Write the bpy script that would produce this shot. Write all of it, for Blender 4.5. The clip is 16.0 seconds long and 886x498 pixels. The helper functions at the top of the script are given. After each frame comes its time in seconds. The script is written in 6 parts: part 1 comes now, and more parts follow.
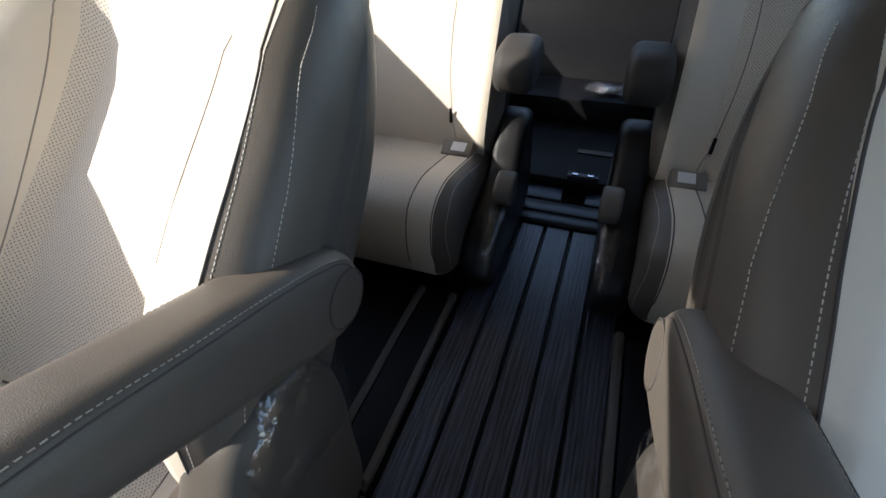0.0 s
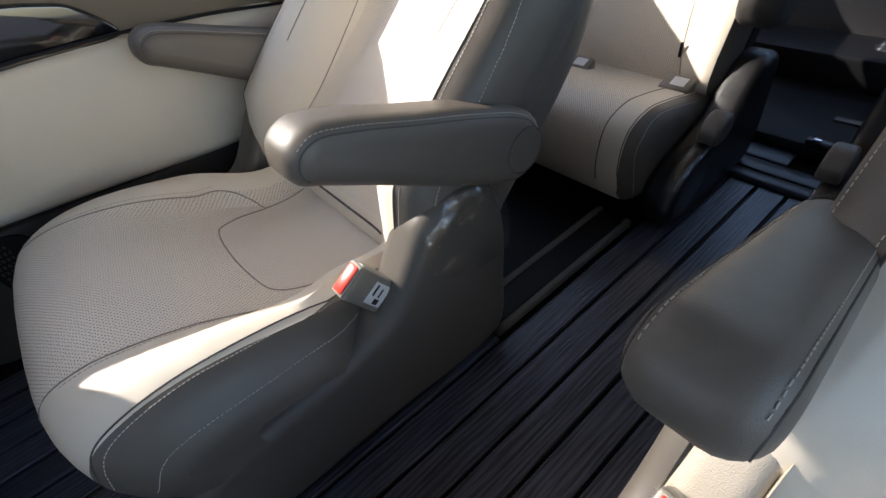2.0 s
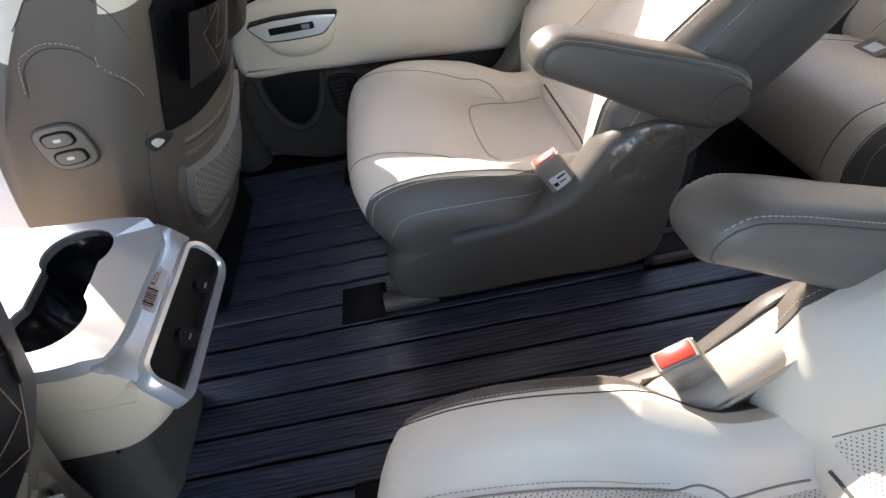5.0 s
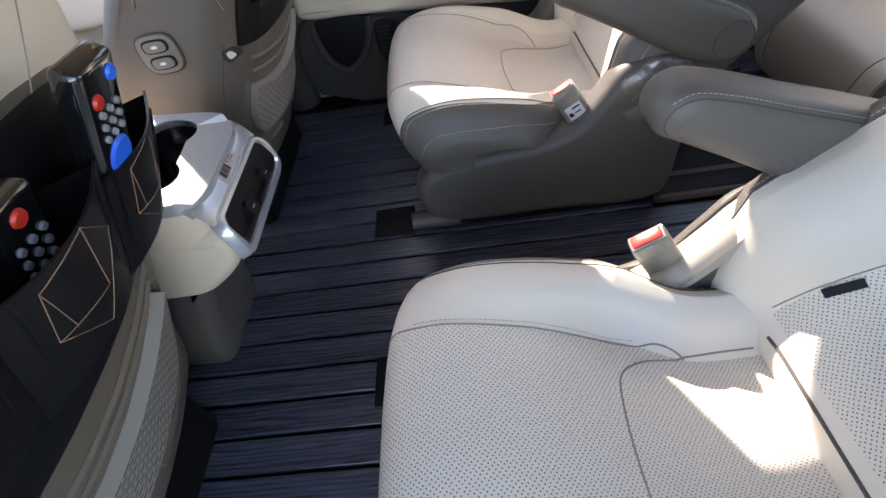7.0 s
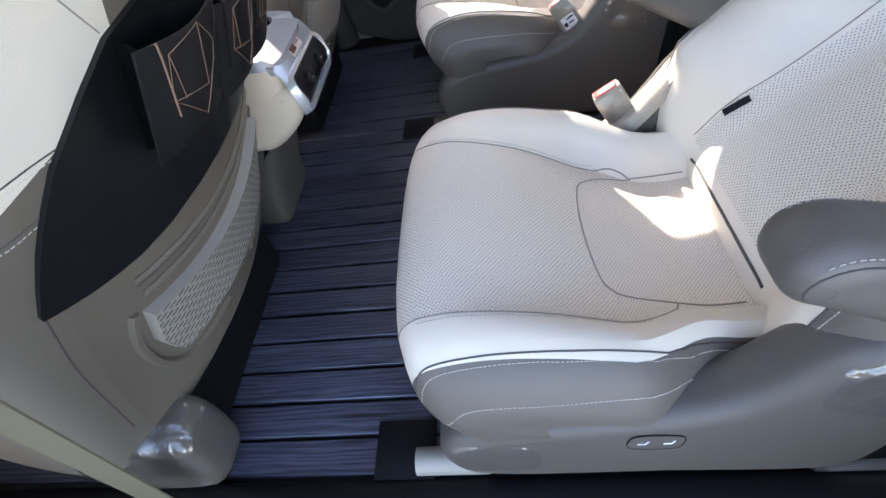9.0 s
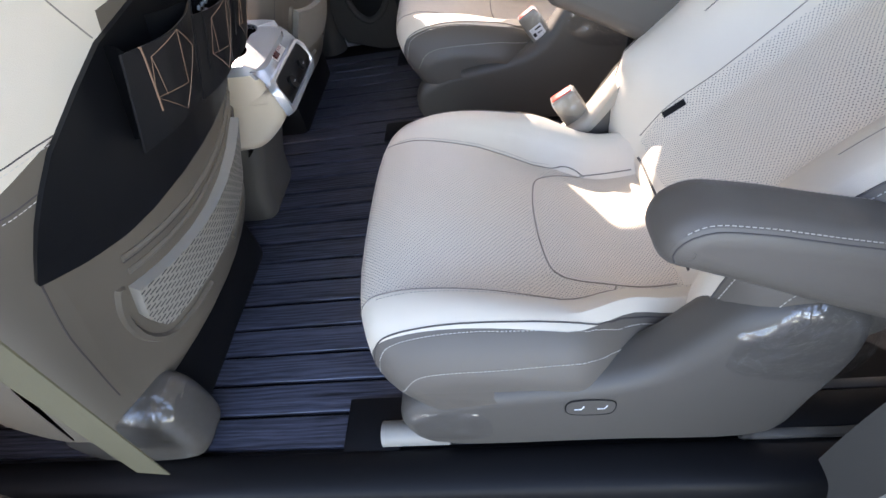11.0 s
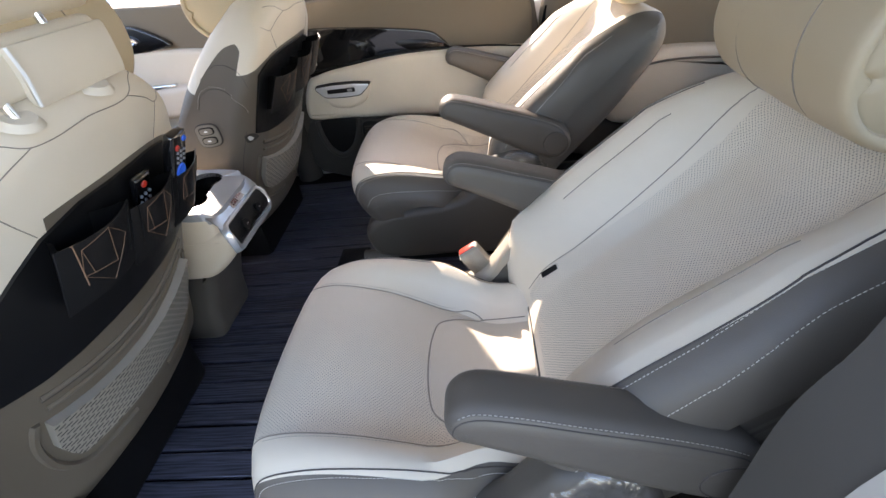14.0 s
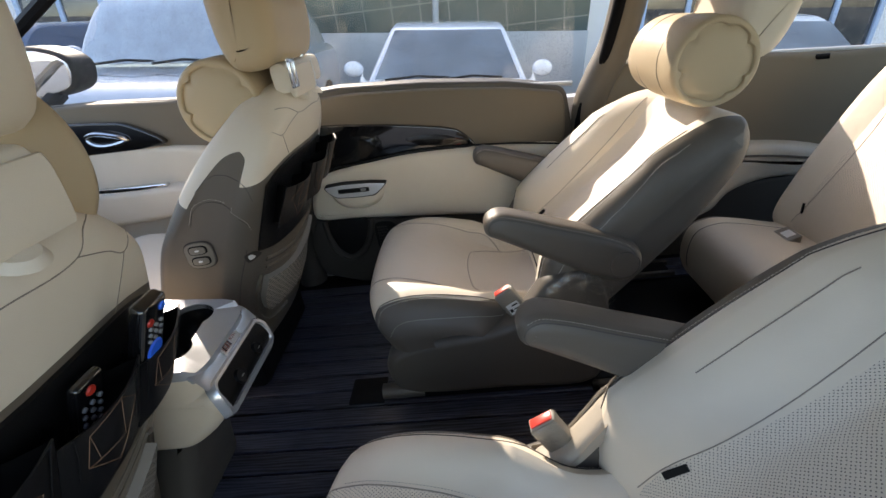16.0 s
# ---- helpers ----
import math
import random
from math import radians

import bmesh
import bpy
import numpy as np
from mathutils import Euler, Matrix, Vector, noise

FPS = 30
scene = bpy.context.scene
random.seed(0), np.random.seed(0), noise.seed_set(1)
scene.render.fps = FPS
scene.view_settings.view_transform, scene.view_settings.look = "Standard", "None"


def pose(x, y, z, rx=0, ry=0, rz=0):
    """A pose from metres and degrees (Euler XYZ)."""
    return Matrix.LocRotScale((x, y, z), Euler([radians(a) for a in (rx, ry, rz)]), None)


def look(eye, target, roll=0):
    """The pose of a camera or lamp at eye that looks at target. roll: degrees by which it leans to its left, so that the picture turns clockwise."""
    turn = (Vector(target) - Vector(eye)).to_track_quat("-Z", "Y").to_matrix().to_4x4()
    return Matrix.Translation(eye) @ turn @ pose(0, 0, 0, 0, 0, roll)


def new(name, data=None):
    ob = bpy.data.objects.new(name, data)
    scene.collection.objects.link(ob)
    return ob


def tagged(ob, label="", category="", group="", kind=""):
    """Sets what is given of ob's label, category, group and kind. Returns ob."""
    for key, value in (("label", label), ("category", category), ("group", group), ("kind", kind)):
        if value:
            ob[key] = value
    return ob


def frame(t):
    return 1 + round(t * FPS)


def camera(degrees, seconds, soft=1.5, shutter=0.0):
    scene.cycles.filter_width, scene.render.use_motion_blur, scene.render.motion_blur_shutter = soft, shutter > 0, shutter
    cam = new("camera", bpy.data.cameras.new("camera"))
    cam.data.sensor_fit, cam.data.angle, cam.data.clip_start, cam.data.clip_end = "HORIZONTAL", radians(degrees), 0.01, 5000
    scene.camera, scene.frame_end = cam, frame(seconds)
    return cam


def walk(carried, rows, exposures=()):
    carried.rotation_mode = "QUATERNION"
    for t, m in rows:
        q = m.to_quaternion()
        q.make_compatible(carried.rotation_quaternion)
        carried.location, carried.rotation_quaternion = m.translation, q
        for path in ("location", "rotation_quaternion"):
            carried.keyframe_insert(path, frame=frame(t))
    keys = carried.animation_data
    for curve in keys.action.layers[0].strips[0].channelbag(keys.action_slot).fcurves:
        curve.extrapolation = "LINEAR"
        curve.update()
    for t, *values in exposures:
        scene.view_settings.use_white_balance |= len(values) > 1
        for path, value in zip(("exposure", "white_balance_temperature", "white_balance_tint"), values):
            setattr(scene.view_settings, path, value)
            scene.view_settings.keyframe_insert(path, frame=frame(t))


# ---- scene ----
cam = camera(88.1, 16.0)
PATH = [
    (0, (0.069, 0.085, 0.706), (-0.502, 1.507, -0.58), -2.8),
    (0.5, (0.115, 0.059, 0.709), (-0.662, 1.35, -0.607), -5.6),
    (1, (0.14, 0.03, 0.704), (-0.785, 1.209, -0.622), -6.3),
    (1.5, (0.173, -0.001, 0.702), (-0.905, 1.014, -0.642), -7.9),
    (2, (0.206, -0.052, 0.691), (-1.005, 0.805, -0.65), -8.7),
    (2.5, (0.268, -0.092, 0.683), (-1.069, 0.574, -0.648), -9.9),
    (3, (0.305, -0.113, 0.691), (-1.109, 0.37, -0.639), -9.9),
    (3.5, (0.342, -0.125, 0.707), (-1.105, 0.15, -0.646), -9.4),
    (4, (0.374, -0.127, 0.726), (-1.065, 0.01, -0.655), -9.4),
    (4.2, (0.385, -0.135, 0.738), (-1.048, -0.016, -0.652), -9.3),
    (6.3, (0.535, -0.11, 0.772), (-0.835, -0.21, -0.681), -11.1),
    (6.5, (0.553, -0.112, 0.77), (-0.812, -0.219, -0.688), -11.0),
    (7, (0.6, -0.116, 0.762), (-0.751, -0.252, -0.707), -11.2),
    (7.5, (0.66, -0.131, 0.748), (-0.681, -0.295, -0.727), -11.5),
    (8, (0.737, -0.119, 0.74), (-0.594, -0.322, -0.739), -12.3),
    (8.5, (0.852, -0.102, 0.747), (-0.467, -0.34, -0.737), -13.1),
    (9, (0.932, -0.091, 0.754), (-0.38, -0.352, -0.733), -13.6),
    (9.2, (0.96, -0.08, 0.754), (-0.348, -0.349, -0.735), -13.8),
    (11.3, (1.008, -0.019, 0.782), (-0.342, -0.25, -0.675), -12.1),
    (11.5, (1.02, -0.003, 0.791), (-0.348, -0.235, -0.649), -11.9),
    (12, (1.053, 0.071, 0.842), (-0.367, -0.156, -0.548), -11.1),
    (12.5, (1.067, 0.11, 0.891), (-0.402, -0.109, -0.449), -10.5),
    (13, (1.06, 0.137, 0.902), (-0.454, -0.078, -0.386), -10.0),
    (13.5, (1.038, 0.151, 0.904), (-0.521, -0.059, -0.332), -9.3),
    (14, (1.013, 0.157, 0.896), (-0.595, -0.045, -0.275), -8.5),
    (14.5, (0.985, 0.149, 0.882), (-0.671, -0.037, -0.224), -7.9),
    (15, (0.913, 0.12, 0.882), (-0.784, -0.05, -0.162), -7.5),
    (15.5, (0.82, 0.065, 0.885), (-0.918, -0.088, -0.093), -7.5),
    (16, (0.737, 0.023, 0.906), (-1.039, -0.106, -0.006), -7.3),
]
walk(cam, [(t, look(eye, target, roll)) for t, eye, target, roll in PATH],
     exposures=[(0.0, 1.9, 6600, 10), (2.0, 2.1, 6800, 12), (4.0, 2.6, 6950, 14), (6.5, 2.8, 7100, 17), (9.0, 3.05, 7000, 19), (11.5, 3.05, 7450, 20), (13.0, 2.8, 7700, 19), (15.0, 2.35, 7550, 17), (16.0, 1.9, 7550, 14)])

from mathutils.bvhtree import BVHTree

# ---- world, sun, light ----
SUN_AZ, SUN_EL = -64.0, 33.0   # degrees from straight ahead of the car towards its left side; height
world = bpy.data.worlds.new("sky")
scene.world = world
world.use_nodes = True
_n, _l = world.node_tree.nodes, world.node_tree.links
_sky = _n.new("ShaderNodeTexSky")
_sky.sky_type, _sky.sun_disc = "NISHITA", False
_sky.sun_elevation, _sky.sun_rotation = radians(SUN_EL), radians(180 - SUN_AZ)
_n["Background"].inputs["Strength"].default_value = 0.15
_l.new(_sky.outputs["Color"], _n["Background"].inputs["Color"])
_s = bpy.data.lights.new("sun", "SUN")
_s.energy, _s.angle, _s.color = 2.4, radians(0.5), (1.0, 0.96, 0.90)
sun = new("sun", _s)
_dir = Vector((math.sin(radians(SUN_AZ)) * math.cos(radians(SUN_EL)), -math.cos(radians(SUN_AZ)) * math.cos(radians(SUN_EL)), math.sin(radians(SUN_EL))))
sun.matrix_world = look(_dir * 20, (0, 0, 0))


# ---- materials ----
def mat(name, base, rough=0.5, metal=0.0, vary=0.12, scale=6.0, grain=0.0, grain_scale=400.0, spec=0.5, coat=0.0, soft=0.0):
    """A principled material: soft large-scale variation of the colour and gloss, a fine bump, and soft dents of padding."""
    m = bpy.data.materials.new(name)
    m.use_nodes = True
    n, l = m.node_tree.nodes, m.node_tree.links
    b = n["Principled BSDF"]
    b.inputs["Metallic"].default_value = metal
    b.inputs["Specular IOR Level"].default_value = spec
    b.inputs["Coat Weight"].default_value = coat
    tc = n.new("ShaderNodeTexCoord")
    nz = n.new("ShaderNodeTexNoise")
    nz.inputs["Scale"].default_value, nz.inputs["Detail"].default_value = scale, 6.0
    l.new(tc.outputs["Object"], nz.inputs["Vector"])
    mx = n.new("ShaderNodeMix")
    mx.data_type = "RGBA"
    c = Vector(base)
    mx.inputs["A"].default_value = (*(c * (1 - vary)), 1)
    mx.inputs["B"].default_value = (*(c * (1 + vary)), 1)
    l.new(nz.outputs["Fac"], mx.inputs["Factor"])
    l.new(mx.outputs["Result"], b.inputs["Base Color"])
    mr = n.new("ShaderNodeMapRange")
    mr.inputs["To Min"].default_value, mr.inputs["To Max"].default_value = max(0.02, rough * 0.85), min(1.0, rough * 1.15)
    l.new(nz.outputs["Fac"], mr.inputs["Value"])
    l.new(mr.outputs["Result"], b.inputs["Roughness"])
    if grain:
        g = n.new("ShaderNodeTexVoronoi")
        g.inputs["Scale"].default_value = grain_scale
        l.new(tc.outputs["Object"], g.inputs["Vector"])
        bp = n.new("ShaderNodeBump")
        bp.inputs["Strength"].default_value, bp.inputs["Distance"].default_value = grain, 0.001
        l.new(g.outputs["Distance"], bp.inputs["Height"])
        l.new(bp.outputs["Normal"], b.inputs["Normal"])
        if soft:
            dn, db = n.new("ShaderNodeTexNoise"), n.new("ShaderNodeBump")
            dn.inputs["Scale"].default_value, dn.inputs["Detail"].default_value = 11.0, 2.5
            l.new(tc.outputs["Object"], dn.inputs["Vector"])
            db.inputs["Strength"].default_value, db.inputs["Distance"].default_value = soft, 0.03
            l.new(dn.outputs["Fac"], db.inputs["Height"])
            l.new(db.outputs["Normal"], bp.inputs["Normal"])
    return m


def perforated(name, base, pitch=0.0043, hole=0.00080):
    """Leather punched with a regular field of small holes, by its own x and y."""
    m = mat(name, base, 0.5, grain=0.15, vary=0.05, soft=0.12)
    n, l = m.node_tree.nodes, m.node_tree.links
    b = n["Principled BSDF"]
    uv = n.new("ShaderNodeUVMap")
    turn, cells, hit = n.new("ShaderNodeMapping"), n.new("ShaderNodeTexVoronoi"), n.new("ShaderNodeMath")
    turn.inputs["Rotation"].default_value = (0, 0, radians(38))
    cells.voronoi_dimensions = "2D"
    cells.inputs["Scale"].default_value, cells.inputs["Randomness"].default_value = 1 / pitch, 0.22
    l.new(uv.outputs["UV"], turn.inputs["Vector"])
    l.new(turn.outputs["Vector"], cells.inputs["Vector"])
    hit.operation = "LESS_THAN"
    hit.inputs[1].default_value = hole / pitch
    l.new(cells.outputs["Distance"], hit.inputs[0])
    mask = hit.outputs[0]
    old = b.inputs["Base Color"].links[0].from_socket
    mx = n.new("ShaderNodeMix")
    mx.data_type = "RGBA"
    l.new(mask, mx.inputs["Factor"])
    l.new(old, mx.inputs["A"])
    mx.inputs["B"].default_value = (0.085, 0.075, 0.065, 1)
    l.new(mx.outputs["Result"], b.inputs["Base Color"])
    return m


BEIGE = mat("beige_leather", (0.72, 0.642, 0.53), 0.45, grain=0.2, grain_scale=1100, vary=0.06, soft=0.16)
BEIGE_PERF = perforated("perforated_beige_leather", (0.72, 0.642, 0.535))
GREY = mat("grey_leather", (0.112, 0.096, 0.080), 0.45, grain=0.2, grain_scale=1100, vary=0.08, soft=0.12)
TAUPE = mat("taupe_plastic", (0.085, 0.075, 0.064), 0.5, grain=0.12, grain_scale=1500, vary=0.06)
TAUPE_SOFT = mat("taupe_leather", (0.135, 0.113, 0.088), 0.5, grain=0.12, grain_scale=1300, vary=0.06)
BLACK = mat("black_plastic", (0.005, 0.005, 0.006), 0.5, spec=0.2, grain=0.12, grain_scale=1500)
BLACK_LEATHER = mat("black_leather", (0.007, 0.007, 0.008), 0.38, spec=0.3, grain=0.25, grain_scale=1100)
GLOSS_BLACK = mat("piano_black", (0.006, 0.006, 0.007), 0.08, coat=1.0, vary=0.02)
CHROME = mat("satin_chrome", (0.72, 0.73, 0.75), 0.18, metal=1.0, vary=0.04)
SILVER = mat("silver_plastic", (0.72, 0.73, 0.76), 0.22, metal=0.65, vary=0.04)
SEAM = mat("seam_thread_dark", (0.07, 0.06, 0.055), 0.7)
SEAM_BEIGE = mat("beige_seam", (0.27, 0.235, 0.195), 0.7)
THREAD = mat("pale_thread", (0.62, 0.58, 0.52), 0.6)
PAPER = mat("white_paper", (0.78, 0.74, 0.70), 0.7)
PALE = mat("white_print", (0.75, 0.75, 0.75), 0.6)
RED = mat("red_button", (0.55, 0.035, 0.02), 0.35)
BLUE = mat("blue_button", (0.01, 0.13, 0.75), 0.35)
RUBBER = mat("black_rubber", (0.005, 0.005, 0.006), 0.75, spec=0.08)
WHITE_CAR = mat("white_car_paint", (0.75, 0.76, 0.78), 0.25, coat=1.0, vary=0.02)
DARK_GLASS = mat("dark_glass", (0.02, 0.03, 0.035), 0.05, coat=1.0, vary=0.05)
# black vinyl whose blue tint stands in for reflected sky
LUGGAGE = mat("sky_tinted_vinyl", (0.006, 0.008, 0.014), 0.32, spec=0.6, grain=0.15, grain_scale=900)
TAN = mat("tan_leather", (0.52, 0.415, 0.275), 0.5, grain=0.12, grain_scale=1300, vary=0.06)
BUCKLE = mat("buckle_plastic", (0.20, 0.18, 0.15), 0.4)
JAMB_PAINT = mat("jamb_paint", (0.50, 0.47, 0.42), 0.5)
JAMB_TRIM = mat("dark_jamb_trim", (0.095, 0.087, 0.078), 0.7, spec=0.2, grain=0.1, grain_scale=1500)
RAIL_CAP = mat("light_taupe_plastic", (0.26, 0.24, 0.21), 0.45)
BROWN = mat("brown_grey_trim", (0.165, 0.132, 0.094), 0.6, grain=0.12, grain_scale=1500, vary=0.06)
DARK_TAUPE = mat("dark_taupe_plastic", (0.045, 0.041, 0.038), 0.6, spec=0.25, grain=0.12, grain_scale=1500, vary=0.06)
# lighter copy of the brown trim, with sunlight put into the colour
QUARTER = mat("sunlit_brown_trim", (0.20, 0.163, 0.115), 0.6, grain=0.12, grain_scale=1500, vary=0.06)
BRIGHT_CHROME = mat("bright_chrome", (0.85, 0.86, 0.88), 0.22, metal=0.35, vary=0.03)
YELLOW = mat("yellow_card", (0.75, 0.55, 0.02), 0.5)
STRAP = mat("belt_webbing", (0.12, 0.105, 0.06), 0.7, grain=0.6, grain_scale=900)
ASPHALT = mat("asphalt", (0.11, 0.11, 0.115), 0.9, vary=0.3, scale=3, grain=0.6, grain_scale=80)
CONCRETE = mat("pale_concrete", (0.42, 0.43, 0.43), 0.85, vary=0.15, scale=3)
PLASTER = mat("pale_plaster", (0.80, 0.82, 0.85), 0.8, vary=0.06, scale=1)
BLUE_FRAME = mat("pale_blue_frame", (0.35, 0.48, 0.68), 0.5)
# beige leather warmed towards tan: sunlit bounce is put into the colour
CONSOLE = mat("bounce_warmed_leather", (0.66, 0.545, 0.415), 0.5, grain=0.2, grain_scale=1100, vary=0.06, soft=0.12)
STRIP = mat("bright_strip", (0.62, 0.63, 0.64), 0.55, metal=0.3, vary=0.05)
FLAP = mat("light_taupe_leather", (0.36, 0.32, 0.265), 0.5, grain=0.35, grain_scale=700, vary=0.06)
MIRROR = mat("mirror", (0.9, 0.9, 0.9), 0.02, metal=1.0, vary=0.01)
# Reflected sky, and tree blotches on the dim one, put into the glass colour.
SKY_GLASS = mat("sky_toned_glass", (0.75, 0.82, 0.88), 0.10, metal=0.5, coat=1.0, vary=0.25)
DIM_GLASS = mat("reflection_mottled_glass", (0.30, 0.35, 0.38), 0.16, metal=0.35, coat=1.0, vary=0.55, scale=2.2)
ROOF_FRONT = -1.05
HEADLINER = mat("headliner_fabric", (0.55, 0.50, 0.42), 0.95, grain=0.5, grain_scale=900)


def slotted(name, base):
    """A soft panel with staggered rows of short slots, by its own x and y."""
    m = mat(name, base, 0.6, vary=0.05)
    n, l = m.node_tree.nodes, m.node_tree.links
    b = n["Principled BSDF"]
    uv = n.new("ShaderNodeUVMap")
    mp = n.new("ShaderNodeMapping")
    mp.inputs["Scale"].default_value = (1, 1, 1)
    br = n.new("ShaderNodeTexBrick")
    br.inputs["Scale"].default_value = 1.0
    br.inputs["Brick Width"].default_value, br.inputs["Row Height"].default_value = 0.017, 0.0078
    br.inputs["Mortar Size"].default_value, br.inputs["Mortar Smooth"].default_value = 0.0026, 0.15
    l.new(uv.outputs["UV"], mp.inputs["Vector"])
    l.new(mp.outputs["Vector"], br.inputs["Vector"])
    old = b.inputs["Base Color"].links[0].from_socket
    mx = n.new("ShaderNodeMix")
    mx.data_type = "RGBA"
    l.new(br.outputs["Fac"], mx.inputs["Factor"])
    mx.inputs["A"].default_value = (0.06, 0.055, 0.05, 1)
    l.new(old, mx.inputs["B"])
    l.new(mx.outputs["Result"], b.inputs["Base Color"])
    return m


def tiled(name, base, joint, w, h):
    """Square wall tiles with pale joints, in the object's y and z."""
    m = mat(name, base, 0.2, vary=0.35, scale=1.2)
    n, l = m.node_tree.nodes, m.node_tree.links
    b = n["Principled BSDF"]
    tc, mp, br, mx = n.new("ShaderNodeTexCoord"), n.new("ShaderNodeMapping"), n.new("ShaderNodeTexBrick"), n.new("ShaderNodeMix")
    mp.inputs["Rotation"].default_value = (0, radians(90), radians(90))
    br.offset = 0.0
    br.inputs["Scale"].default_value = 1.0
    br.inputs["Brick Width"].default_value, br.inputs["Row Height"].default_value, br.inputs["Mortar Size"].default_value = w, h, 0.012
    l.new(tc.outputs["Object"], mp.inputs["Vector"])
    l.new(mp.outputs["Vector"], br.inputs["Vector"])
    mx.data_type = "RGBA"
    l.new(br.outputs["Fac"], mx.inputs["Factor"])
    l.new(b.inputs["Base Color"].links[0].from_socket, mx.inputs["A"])
    mx.inputs["B"].default_value = (*joint, 1)
    l.new(mx.outputs["Result"], b.inputs["Base Color"])
    return m


def wood(name):
    """Dark vinyl printed and embossed like wood, its grain along y, each plank a little different."""
    m = bpy.data.materials.new(name)
    m.use_nodes = True
    n, l = m.node_tree.nodes, m.node_tree.links
    b = n["Principled BSDF"]
    tc, info, mp = n.new("ShaderNodeTexCoord"), n.new("ShaderNodeObjectInfo"), n.new("ShaderNodeMapping")
    add = n.new("ShaderNodeVectorMath")
    add.operation = "MULTIPLY_ADD"
    add.inputs[1].default_value = (0.0, 40.0, 7.0)
    comb = n.new("ShaderNodeCombineXYZ")
    for s in ("X", "Y", "Z"):
        l.new(info.outputs["Random"], comb.inputs[s])
    l.new(comb.outputs[0], add.inputs[0])
    l.new(tc.outputs["Object"], add.inputs[2])
    mp.inputs["Scale"].default_value = (38.0, 3.0, 10.0)
    l.new(add.outputs[0], mp.inputs["Vector"])
    nz, fine, rings = n.new("ShaderNodeTexNoise"), n.new("ShaderNodeTexNoise"), n.new("ShaderNodeTexWave")
    nz.inputs["Scale"].default_value, nz.inputs["Detail"].default_value, nz.inputs["Distortion"].default_value = 1.0, 5.0, 0.8
    l.new(mp.outputs["Vector"], nz.inputs["Vector"])
    mp2 = n.new("ShaderNodeMapping")
    mp2.inputs["Scale"].default_value = (420.0, 16.0, 60.0)
    l.new(add.outputs[0], mp2.inputs["Vector"])
    fine.inputs["Scale"].default_value, fine.inputs["Detail"].default_value = 1.0, 6.0
    l.new(mp2.outputs["Vector"], fine.inputs["Vector"])
    mp3 = n.new("ShaderNodeMapping")
    mp3.inputs["Scale"].default_value = (22.0, 2.0, 4.0)
    l.new(add.outputs[0], mp3.inputs["Vector"])
    rings.inputs["Scale"].default_value, rings.inputs["Distortion"].default_value, rings.inputs["Detail"].default_value, rings.inputs["Detail Scale"].default_value = 1.6, 9.0, 3.0, 1.2
    l.new(mp3.outputs["Vector"], rings.inputs["Vector"])
    r1 = n.new("ShaderNodeValToRGB")
    r1.color_ramp.elements[0].position, r1.color_ramp.elements[0].color = 0.42, (0.003, 0.003, 0.005, 1)
    r1.color_ramp.elements[1].position, r1.color_ramp.elements[1].color = 0.84, (0.10, 0.108, 0.152, 1)
    m1 = n.new("ShaderNodeMath")
    m1.operation = "MULTIPLY_ADD"
    l.new(fine.outputs["Fac"], m1.inputs[0])
    m1.inputs[1].default_value = 0.6
    m2 = n.new("ShaderNodeMath")
    m2.operation = "MULTIPLY_ADD"
    l.new(rings.outputs["Fac"], m2.inputs[0])
    m2.inputs[1].default_value = 0.18
    m3 = n.new("ShaderNodeMath")
    m3.operation = "MULTIPLY_ADD"
    l.new(nz.outputs["Fac"], m3.inputs[0])
    m3.inputs[1].default_value = 0.35
    l.new(info.outputs["Random"], m3.inputs[2])
    m4 = n.new("ShaderNodeMath")
    m4.operation = "MULTIPLY"
    l.new(info.outputs["Random"], m4.inputs[0])
    m4.inputs[1].default_value = 0.10
    l.new(m4.outputs[0], m3.inputs[2])
    l.new(m3.outputs[0], m2.inputs[2])
    l.new(m2.outputs[0], m1.inputs[2])
    l.new(m1.outputs[0], r1.inputs[0])
    l.new(r1.outputs[0], b.inputs["Base Color"])
    b.inputs["Roughness"].default_value = 0.31
    b.inputs["Specular IOR Level"].default_value = 0.6
    bp = n.new("ShaderNodeBump")
    bp.inputs["Strength"].default_value, bp.inputs["Distance"].default_value = 0.5, 0.002
    l.new(m1.outputs[0], bp.inputs["Height"])
    l.new(bp.outputs["Normal"], b.inputs["Normal"])
    return m


